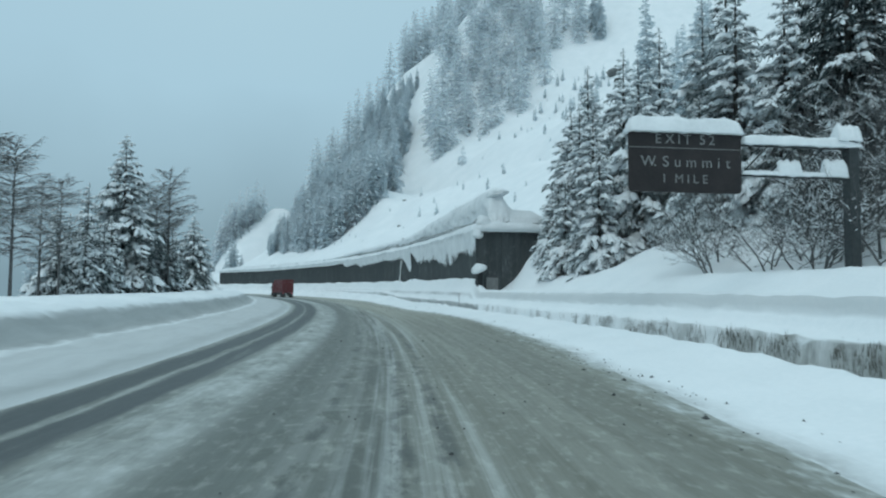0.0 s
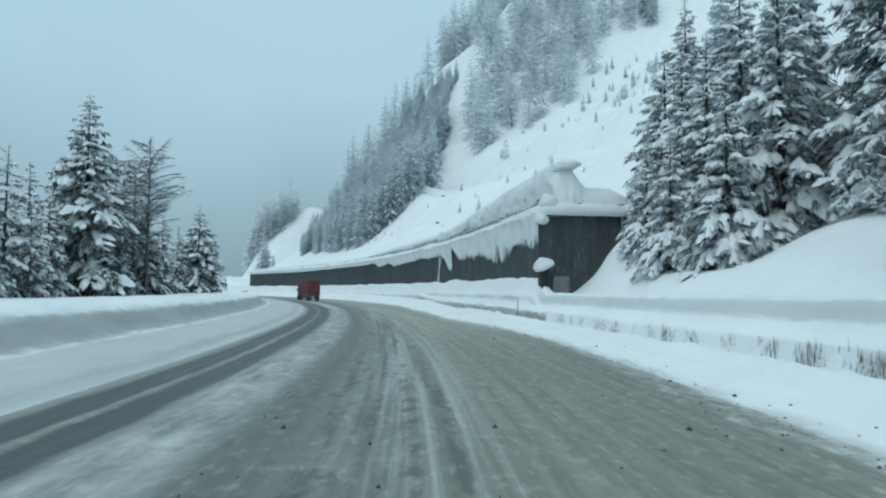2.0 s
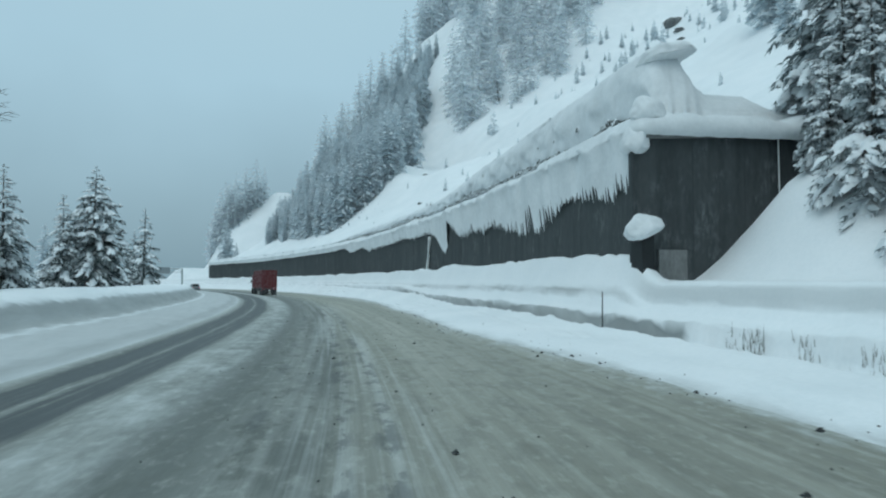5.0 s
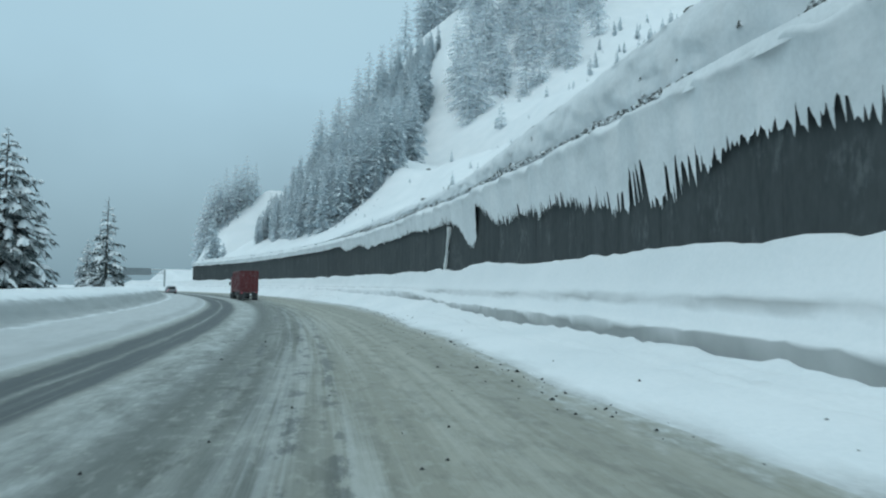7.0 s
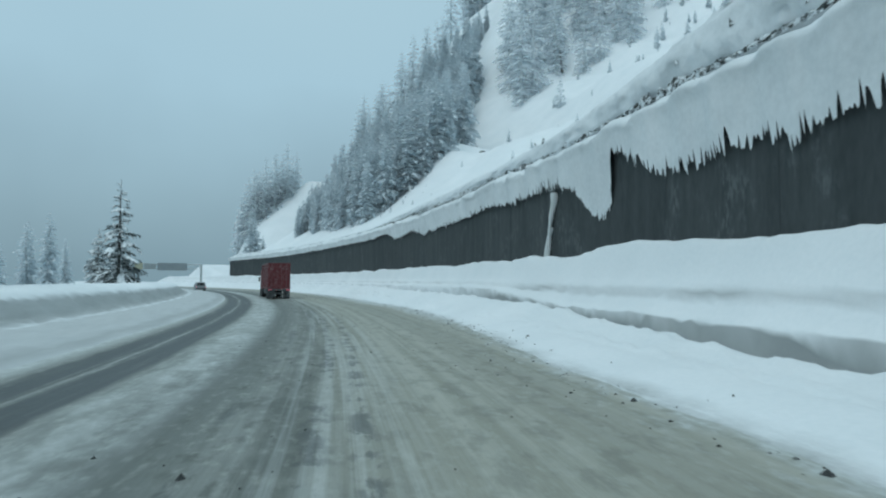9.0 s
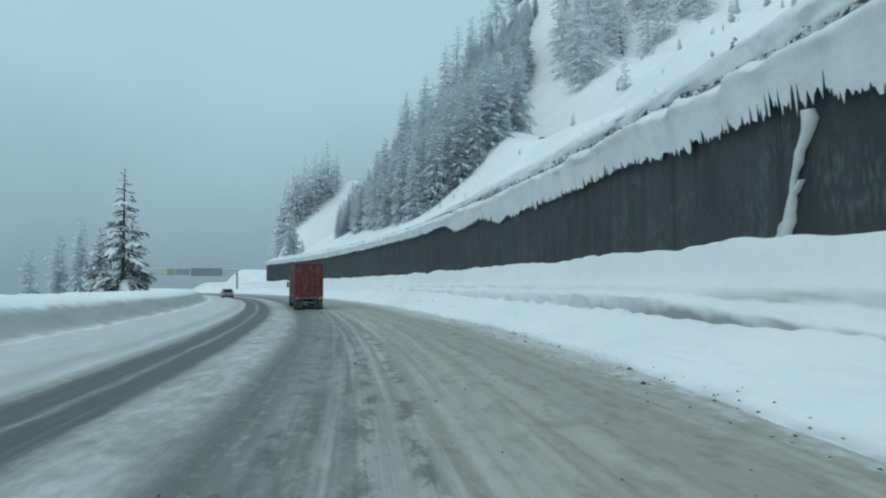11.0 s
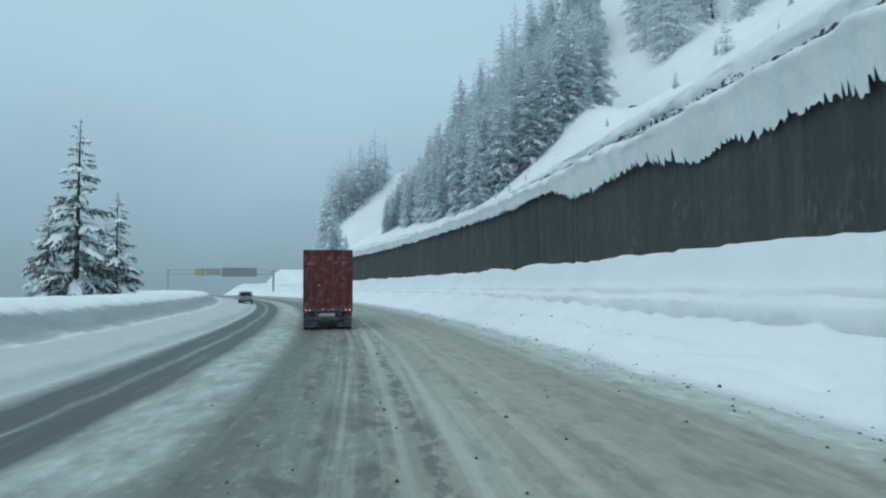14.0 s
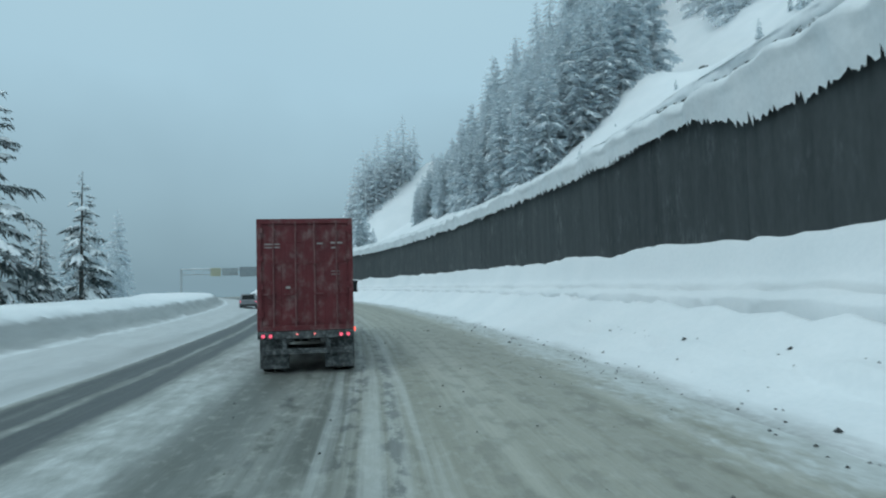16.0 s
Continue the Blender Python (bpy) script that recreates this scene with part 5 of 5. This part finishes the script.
exit_sign()


def make_truck_paint():
    n = Nodes("road_grimed_red_paint", 0.55, 0, 0.4)
    a, b = n.noise(1.4, 5), n.noise(14.0, 4)
    paint = n.ramp(n.math("ADD", n.math("MULTIPLY", a, 0.7), n.math("MULTIPLY", b, 0.3)), (0.34, (0.098, 0.016, 0.021)), (0.62, (0.150, 0.026, 0.032)))
    spray = n.math("MULTIPLY", n.step(n.noise(3.4, 6, "Object", (1, 1, 0.7), 0.68), 0.46, 0.72), 0.5)
    colour = n.mix(spray, paint, (0.30, 0.23, 0.22))
    return n.done(colour, b, 0.15, 0.01)


RED = make_truck_paint()
GRIME = make_plain("grimy_black_steel", (0.020, 0.022, 0.023), (0.075, 0.08, 0.08), 3.0, 0.6)
ROD = make_plain("worn_red_rod", (0.12, 0.045, 0.048), (0.24, 0.13, 0.13), 4.0, 0.5)
RUBBER = make_plain("wet_rubber", (0.024, 0.027, 0.029), (0.07, 0.075, 0.078), 5.0, 0.7)


def make_spatter():
    n = Nodes("slush_spattered_rubber", 0.75, 0, 0.3)
    a, b = n.noise(9.0, 5, "Object", (1, 1, 1), 0.7), n.noise(2.0, 4)
    base = n.ramp(b, (0.35, (0.034, 0.039, 0.042)), (0.7, (0.085, 0.092, 0.095)))
    return n.done(n.mix(n.math("MULTIPLY", n.step(a, 0.42, 0.68), 0.55), base, (0.30, 0.33, 0.34)), a, 0.4, 0.02)


SPATTER = make_spatter()
PALE = make_plain("faded_white_marking", (0.26, 0.22, 0.22), (0.40, 0.36, 0.35), 6.0, 0.6)
CARPAINT = make_plain("silver_car_paint", (0.18, 0.20, 0.215), (0.27, 0.29, 0.305), 1.5, 0.4, 0.3)
CARGLASS = make_plain("dark_car_glass", (0.02, 0.024, 0.026), (0.035, 0.04, 0.042), 1.0, 0.12, 0, 0.05, (1, 1, 1), 0.5)


def make_lamp(name, colour, strength):
    n = Nodes(name, 0.3)
    n.bsdf.inputs["Emission Color"].default_value = (*colour, 1)
    n.bsdf.inputs["Emission Strength"].default_value = strength
    return n.done(colour)


TAIL = make_lamp("lit_tail_lamp", (0.95, 0.13, 0.20), 0.9)
MARKER = make_lamp("lit_marker_lamp", (0.9, 0.22, 0.20), 1.0)
AMBER = make_lamp("lit_side_lamp", (1.0, 0.14, 0.10), 1.3)


def boxes(*rows, bevel=0.0):
    bm = bmesh.new()
    for r in rows:
        box(bm, *r, bevel=bevel)
    return bm


def wheel(parent, x, y, r=0.5, w=0.27):
    hub = part("wheel", bm_mesh("wheel", rod(bmesh.new(), (x - w * 0.35, y, r), (x + w * 0.35, y, r), r * 0.3, sides=16), GRIME), parent)
    bm = bmesh.new()
    bmesh.ops.create_cone(bm, cap_ends=True, segments=36, radius1=r, radius2=r, depth=w, matrix=Matrix.Translation((x, y, r)) @ Matrix.Rotation(radians(90), 4, "Y"))
    bmesh.ops.bevel(bm, geom=[e for e in bm.edges if len(e.link_faces) == 2 and any(len(f.verts) > 4 for f in e.link_faces)], offset=0.05, segments=3, affect="EDGES", profile=0.5)
    part("tyre", bm_mesh("tyre", bm, RUBBER, True), hub)
    bm = rod(bmesh.new(), (x - w * 0.52, y, r), (x + w * 0.52, y, r), r * 0.55, sides=24)
    part("rim", bm_mesh("rim", bm, GRIME), hub)
    return hub


def lorry():
    """x to its right, y ahead; the origin is on the road under the doors."""
    t = tagged(new("container_truck"), "grimy dark red container truck with lit red tail lamps", "truck")
    t.matrix_basis = stand(157.9, -1.35, 0.0, 0.8)
    w, z0, z1, length = 1.22, 1.12, 4.0, 12.19
    # ribbed steel box
    bm = bmesh.new()
    for sx in (-1, 1):
        n = 44
        for k in range(n):
            y = 0.25 + (length - 0.5) * k / n
            if k % 2 == 0:
                box(bm, sx * (w - 0.05) - 0.02, y, z0 + 0.16, sx * (w - 0.05) + 0.02, y + (length - 0.5) / n, z1 - 0.1)
    box(bm, -w + 0.06, 0.06, z0 + 0.05, w - 0.06, length - 0.05, z1 - 0.04)
    body = part("container", bm_mesh("container", bm, RED), t, "dirty dark red corrugated steel box")
    for row in ((-w, 0, z0, -w + 0.12, 0.14, z1), (w - 0.12, 0, z0, w, 0.14, z1), (-w, length - 0.14, z0, -w + 0.12, length, z1), (w - 0.12, length - 0.14, z0, w, length, z1)):
        part("corner_post", bm_mesh("corner_post", boxes(row, bevel=0.012), RED), body)
    for row in ((-w + 0.12, 0.0, z1 - 0.13, w - 0.12, 0.14, z1), (-w + 0.12, 0.0, z0, w - 0.12, 0.14, z0 + 0.14), (-w, 0.14, z1 - 0.1, -w + 0.08, length - 0.14, z1), (w - 0.08, 0.14, z1 - 0.1, w, length - 0.14, z1), (-w, 0.14, z0, -w + 0.08, length - 0.14, z0 + 0.16), (w - 0.08, 0.14, z0, w, length - 0.14, z0 + 0.16)):
        part("rail", bm_mesh("rail", boxes(row, bevel=0.01), RED), body)
    for sx in (-1, 1):
        # door leaf with shallow pressed panels
        x0, x1 = (0.012, w - 0.13)
        part("door", bm_mesh("door", boxes((sx * x0, 0.05, z0 + 0.15, sx * x1, 0.10, z1 - 0.14)), RED), body)
        tall = (z1 - 0.14 - z0 - 0.15) / 5
        for k in range(5):
            for a, b in ((x0 + 0.05, 0.50), (0.60, x1 - 0.05)):
                part("door_panel", bm_mesh("door_panel", boxes((sx * a, 0.042, z0 + 0.19 + k * tall, sx * b, 0.06, z0 + 0.13 + (k + 1) * tall), bevel=0.012), RED), body)
        for x in (0.24, 0.80):
            part("lock_rod", bm_mesh("lock_rod", rod(bmesh.new(), (sx * x, 0.005, z0 + 0.1), (sx * x, 0.005, z1 - 0.08), 0.021), ROD), body, "bare worn lock rod")
            part("handle", bm_mesh("handle", boxes((sx * x - 0.02, -0.03, z0 + 0.92, sx * (x + 0.30), 0.0, z0 + 0.96), bevel=0.005), RED), body)
            for z in (z0 + 0.28, z0 + 1.0, z0 + 1.75, z1 - 0.3):
                part("rod_guide", bm_mesh("rod_guide", boxes((sx * x - 0.06, -0.01, z - 0.04, sx * x + 0.06, 0.05, z + 0.04), bevel=0.008), RED), body)
        for k in range(4):
            z = z0 + 0.35 + k * 0.72
            part("hinge", bm_mesh("hinge", boxes((sx * (w - 0.17), -0.012, z, sx * (w - 0.03), 0.03, z + 0.14), bevel=0.01), RED), body)
    # unreadable stencils
    for x0, z, x1, h in ((-1.02, 3.33, -0.64, 0.035), (-1.02, 3.25, -0.64, 0.03), (0.30, 3.33, 0.46, 0.04), (0.66, 3.34, 0.96, 0.05), (0.66, 3.22, 0.80, 0.035), (0.66, 2.62, 0.86, 0.02), (0.66, 2.54, 0.86, 0.02), (-0.50, 2.2, -0.38, 0.06)):
        part("marking", bm_mesh("marking", boxes((x0, 0.018, z, x1, 0.026, z + h)), PALE), body, "faded white stencil bar")
    part("side_panel", bm_mesh("side_panel", boxes((w - 0.012, 5.0, 1.9, w + 0.012, 8.6, 2.75)), PALE), body, "pale faded marking")
    # running gear
    part("chassis", bm_mesh("chassis", boxes((-0.52, 0.05, 0.82, -0.36, 12.6, 1.11), (0.36, 0.05, 0.82, 0.52, 12.6, 1.11), (-0.5, 0.4, 0.86, 0.5, 0.55, 1.1), (-0.5, 2.2, 0.86, 0.5, 2.35, 1.1), (-0.5, 6.2, 0.86, 0.5, 6.35, 1.1)), GRIME), t)
    part("bolster", bm_mesh("bolster", boxes((-w, 0.0, 0.92, w, 0.16, 1.11), bevel=0.015), SPATTER), t)
    bumper = part("bumper", bm_mesh("bumper", boxes((-1.15, 0.08, 0.52, 1.15, 0.17, 0.66), (-0.62, 0.08, 0.62, -0.5, 0.16, 0.95), (0.5, 0.08, 0.62, 0.62, 0.16, 0.95), bevel=0.012), SPATTER), t)
    for sx in (-1, 1):
        for x in (0.89, 1.07):
            lamp = part("tail_lamp", bm_mesh("tail_lamp", rod(bmesh.new(), (sx * x, -0.035, 1.0), (sx * x, 0.0, 1.0), 0.045, sides=20), TAIL), t, "lit red round tail lamp")
            bm = bmesh.new()
            bmesh.ops.create_cone(bm, cap_ends=False, segments=20, radius1=0.066, radius2=0.058, depth=0.04, matrix=Matrix.Translation((sx * x, -0.02, 1.0)) @ Matrix.Rotation(radians(90), 4, "X"))
            part("bezel", bm_mesh("bezel", bm, GRIME), lamp)
        part("marker_lamp", bm_mesh("marker_lamp", rod(bmesh.new(), (sx * 0.22, -0.03, 1.03), (sx * 0.22, 0.0, 1.03), 0.026, sides=12), MARKER), t, "small lit red marker lamp")
        part("mudflap", bm_mesh("mudflap", boxes((sx * 0.46, 0.30, 0.14, sx * 1.20, 0.325, 0.95), bevel=0.004), SPATTER), t, "black rubber mudflap")
        for y in (1.1, 2.35):
            wheel(t, sx * 0.78, y)
            wheel(t, sx * 1.08, y)
        for y in (11.2, 12.5):
            wheel(t, sx * 0.78, y)
            wheel(t, sx * 1.08, y)
        wheel(t, sx * 1.05, 15.6, 0.5, 0.3)
        part("landing_leg", bm_mesh("landing_leg", boxes((sx * 0.62, 8.4, 0.35, sx * 0.74, 8.52, 1.1), (sx * 0.56, 8.36, 0.33, sx * 0.8, 8.56, 0.37)), GRIME), t)
        part("side_guard", bm_mesh("side_guard", boxes((sx * 1.16, 3.4, 0.55, sx * 1.2, 8.0, 1.05)), GRIME), t)
    part("side_lamp", bm_mesh("side_lamp", rod(bmesh.new(), (1.2, 2.9, 0.95), (1.28, 2.9, 0.95), 0.07, sides=14), AMBER), t, "lit red side lamp")
    part("axle", bm_mesh("axle", boxes((-0.7, 1.02, 0.44, 0.7, 1.18, 0.58), (-0.7, 2.27, 0.44, 0.7, 2.43, 0.58), (-0.7, 11.12, 0.44, 0.7, 11.28, 0.58), (-0.7, 12.42, 0.44, 0.7, 12.58, 0.58), bevel=0.02), GRIME), t)
    # tractor
    bm = bmesh.new()
    box(bm, -1.2, 13.2, 0.95, 1.2, 15.2, 3.35, 0.12)
    box(bm, -1.05, 15.0, 0.75, 1.05, 16.7, 2.05, 0.15)
    cab = part("cab", bm_mesh("cab", bm, RED), t, "dark red tractor cab")
    part("cab_window", bm_mesh("cab_window", boxes((1.195, 14.2, 2.2, 1.21, 15.0, 2.95)), CARGLASS), cab)
    part("tractor_frame", bm_mesh("tractor_frame", boxes((-0.45, 9.9, 0.72, 0.45, 16.2, 1.0), (-1.1, 13.0, 0.55, 1.1, 14.4, 0.95), bevel=0.03), GRIME), t)
    for sx in (-1, 1):
        mirror = part("mirror", bm_mesh("mirror", boxes((sx * 1.26, 14.9, 1.95, sx * 1.46, 15.02, 2.5), bevel=0.04), RUBBER), t, "black wing mirror")
        part("mirror_arm", bm_mesh("mirror_arm", boxes((sx * 1.15, 14.93, 2.42, sx * 1.5, 14.98, 2.46), (sx * 1.15, 14.93, 1.96, sx * 1.5, 14.98, 2.0)), GRIME), mirror)
    return t


lorry()


def estate_car(s, d):
    """A car going the same way, far ahead; x right, y ahead."""
    c = tagged(new("car"), "pale grey estate car with dark rear window on slush", "car")
    c.matrix_basis = stand(s, d, 0.0)
    side = ((0.0, 0.35), (0.02, 0.95), (0.25, 1.02), (0.62, 1.62), (0.95, 1.70), (2.6, 1.68), (3.35, 1.08), (4.35, 0.92), (4.5, 0.55), (4.45, 0.32))
    bm = bmesh.new()
    rings = []
    for x, k in ((-0.92, 0.9), (-0.84, 1.0), (0.84, 1.0), (0.92, 0.9)):
        rings.append([bm.verts.new((x * (0.82 if z > 1.3 else 1.0), y, 0.32 + (z - 0.32) * (k if z < 1.3 else 1.0))) for y, z in side])
    for a, b in zip(rings, rings[1:]):
        for j in range(len(side)):
            bm.faces.new((a[j], a[(j + 1) % len(side)], b[(j + 1) % len(side)], b[j]))
    bm.faces.new(rings[0])
    bm.faces.new(rings[-1])
    body = part("body", bm_mesh("body", bm, CARPAINT), c)
    bm = bmesh.new()
    vs = [bm.verts.new(p) for p in ((-0.66, 0.27, 1.08), (0.66, 0.27, 1.08), (0.6, 0.57, 1.56), (-0.6, 0.57, 1.56))]
    bm.faces.new(vs)
    bmesh.ops.solidify(bm, geom=list(bm.faces), thickness=0.03)
    part("rear_window", bm_mesh("rear_window", bm, CARGLASS), body, "dark glass")
    part("rear_bumper", bm_mesh("rear_bumper", boxes((-0.86, -0.08, 0.36, 0.86, 0.06, 0.58), bevel=0.03), GRIME), body)
    for sx in (-1, 1):
        part("tail_lamp", bm_mesh("tail_lamp", boxes((sx * 0.74, -0.02, 0.80, sx * 0.88, 0.04, 0.92), bevel=0.02), TAIL), body, "lit red tail lamp")
        part("mirror", bm_mesh("mirror", boxes((sx * 0.9, 2.9, 1.05, sx * 1.08, 3.0, 1.2), bevel=0.03), CARPAINT), body)
        for y in (0.85, 3.6):
            wheel(c, sx * 0.80, y, 0.33, 0.22)
    return c


estate_car(216.0, -8.3)


# ---- sign bridge past the bend ----
# the yellow and dark sheets are paled by haze put into their colour
YELLOW = make_plain("faded_yellow_sign_sheet", (0.36, 0.37, 0.27), (0.44, 0.44, 0.33), 2.0, 0.5)
DULL_PANEL = make_plain("weathered_sign_sheet", (0.24, 0.28, 0.30), (0.30, 0.34, 0.36), 1.0, 0.6)
GALVANISED = make_plain("frosted_galvanised_steel", (0.30, 0.34, 0.35), (0.46, 0.50, 0.51), 2.0, 0.6, 0.2)


def sign_bridge():
    g = tagged(new("sign_bridge"), "steel sign bridge over the road with dark and yellow panels", "sign bridge")
    g.matrix_basis = stand(309, 0, -0.3)
    left, right, z = -17.0, 9.0, 7.0
    for x in (left, right):
        part("post", bm_mesh("post", boxes((x - 0.25, -0.25, -0.6, x + 0.25, 0.25, z + 0.3), bevel=0.03), GALVANISED), g)
    for zz in (z - 1.0, z + 0.2):
        part("beam", bm_mesh("beam", boxes((left, -0.12, zz - 0.09, right, 0.12, zz + 0.09), bevel=0.02), GALVANISED), g)
    n = 14
    for k in range(n):
        xa, xb = left + (right - left) * k / n, left + (right - left) * (k + 1) / n
        part("brace", bm_mesh("brace", rod(bmesh.new(), (xa, 0, z - 1.0 + 1.2 * (k % 2)), (xb, 0, z + 0.2 - 1.2 * (k % 2)), 0.05, sides=6), GALVANISED), g)
    part("snow_cap", bm_mesh("snow_cap", boxes((left, -0.16, z + 0.29, right, 0.16, z + 0.45), bevel=0.06), TREE_SNOW), g, "strip of snow")
    part("yellow_panel", bm_mesh("yellow_panel", boxes((-10.7, -0.22, z - 1.4, -8.4, -0.15, z + 0.5), bevel=0.01), YELLOW), g, "yellow warning panel")
    part("pale_panel", bm_mesh("pale_panel", boxes((-8.1, -0.22, z - 1.3, -4.6, -0.15, z + 0.45), bevel=0.01), GALVANISED), g, "pale blank panel")
    part("dark_panel", bm_mesh("dark_panel", boxes((-4.2, -0.22, z - 1.6, 4.6, -0.15, z + 0.7), bevel=0.01), DULL_PANEL), g, "dark sign panel")
    return g


sign_bridge()


# ---- roadside small things ----
def marker_pole(s, d):
    p = tagged(new("marker_pole"), "thin dark snow marker pole stuck in the ploughed bank", "marker pole")
    z = ground_z(s, d)
    p.matrix_basis = stand(s, d, z)
    part("pole", bm_mesh("pole", rod(bmesh.new(), (0, 0, -0.3), (0.03, 0.02, 1.5), 0.028, 0.022), RUBBER), p)
    part("band", bm_mesh("band", rod(bmesh.new(), (0.026, 0.018, 1.3), (0.029, 0.02, 1.42), 0.032, sides=10), PALE), p, "pale reflective band")
    return p


marker_pole(68.9, 10.0)


def ice_column(s, d, z0, z1, r, seed):
    v, f, n = [], [], 14
    for k in range(n):
        u = k / (n - 1)
        c = at(s + rough(u * 3, seed, 1.0) * 0.5 + (1 - u) * 1.2, d, z0 + (z1 - z0) * u)
        rr = r * (0.25 + 0.75 * abs(u - 0.45) ** 0.6) * (0.8 + 0.4 * random.Random(int(seed * 50 + k)).random())
        v += [c + Vector((rr * math.cos(a), rr * math.sin(a), 0)) for a in (0, 1.05, 2.09, 3.14, 4.19, 5.24)]
        if k:
            m = len(v) - 12
            f += [(m + j, m + (j + 1) % 6, m + 6 + (j + 1) % 6, m + 6 + j) for j in range(6)]
    return tagged(new("ice_column", mesh_of("ice_column", v, f, ICE, True)), "thin white ice column frozen against the shed wall", "icicle", "ice columns")


ice_column(114.5, 12.5, 3.3, 6.9, 0.30, 1.0)
ice_column(114.9, 12.52, 3.3, 5.0, 0.16, 2.0)


def bank_stubble():
    """Dry stalks and grit-caked grass along the cut face of the ploughed bank."""
    r2 = random.Random(14)
    v, f = [], []
    for _ in range(5200):
        s = r2.uniform(2, 62)
        if rough(s * 0.5, 2.0, 71.0, 3) + r2.uniform(-0.3, 0.3) < -0.05 + 0.3 * smooth(s, 28, 50):
            continue
        wob = (rough(s * 0.11, 1.7, 2.0) * 0.35 + rough(s * 0.6, 3.1, 2.0, 2) * 0.10) * 0.5
        d = 10.72 + wob + r2.uniform(-0.05, 0.16)
        z = max(0.2, ground_z(s, d + 0.06)) * r2.uniform(0.45, 1.0)
        tall, wide, n = r2.uniform(0.06, 0.24), r2.uniform(0.008, 0.022), len(v)
        c, way = at(s, d - 0.05, z), at(s + 1, d, z) - at(s, d, z)
        v += [c - way * wide - Vector((0, 0, 0.12)), c + way * wide - Vector((0, 0, 0.12)), c + way * r2.uniform(-0.05, 0.05) + Vector((0, 0, tall))]
        f.append((n, n + 1, n + 2))
    return tagged(new("bank_stubble", mesh_of("bank_stubble", v, f, STALK)), "dry dark stalks and gritty grass on the ploughed bank", "dry grass", kind="stuff")


STALK = make_plain("gritty_stalks", (0.07, 0.07, 0.06), (0.20, 0.20, 0.175), 6.0, 0.9)
bank_stubble()


def clods():
    """Frozen clods and gravel thrown on the road's edge; the last flecks stand for shaded holes in the bank's crust."""
    r2 = random.Random(9)
    v, f = [], []
    for k in range(1500):
        s = r2.uniform(3, 200)
        # from 1440 on: dark flecks put in as the shade of crust holes
        d = r2.choice((6.15 + line(s, EDGE) + r2.gauss(0, 0.32), 6.0 + line(s, EDGE) + r2.gauss(0, 0.7), r2.uniform(-3, 5))) if k < 1440 else 8.35 + r2.gauss(0, 0.12)
        s = s if k < 1440 else r2.choice((r2.gauss(147, 2.5), r2.gauss(158, 4)))
        z = 0.0 if d < 6.0 else max(0.0, ground_z(s, d))
        size = r2.uniform(0.012, 0.034) * (2.2 if r2.random() < 0.06 else 1.0)
        n, c = len(v), at(s, d, z + size * 0.3)
        for x, y, h in ((1, 0, 0), (0.3, 0.9, 0), (-0.8, 0.6, 0), (-0.8, -0.6, 0), (0.3, -0.9, 0), (0.1, 0.1, 0.7)):
            v.append(c + Vector((x * size * r2.uniform(0.7, 1.4), y * size * r2.uniform(0.7, 1.4), h * size - 0.3 * size * (h == 0))))
        f += [(n + k, n + (k + 1) % 5, n + 5) for k in range(5)]
    return tagged(new("clods", mesh_of("clods", v, f, GRIME)), "dark frozen clods and gravel scattered on the slush", "gravel", kind="stuff")


clods()
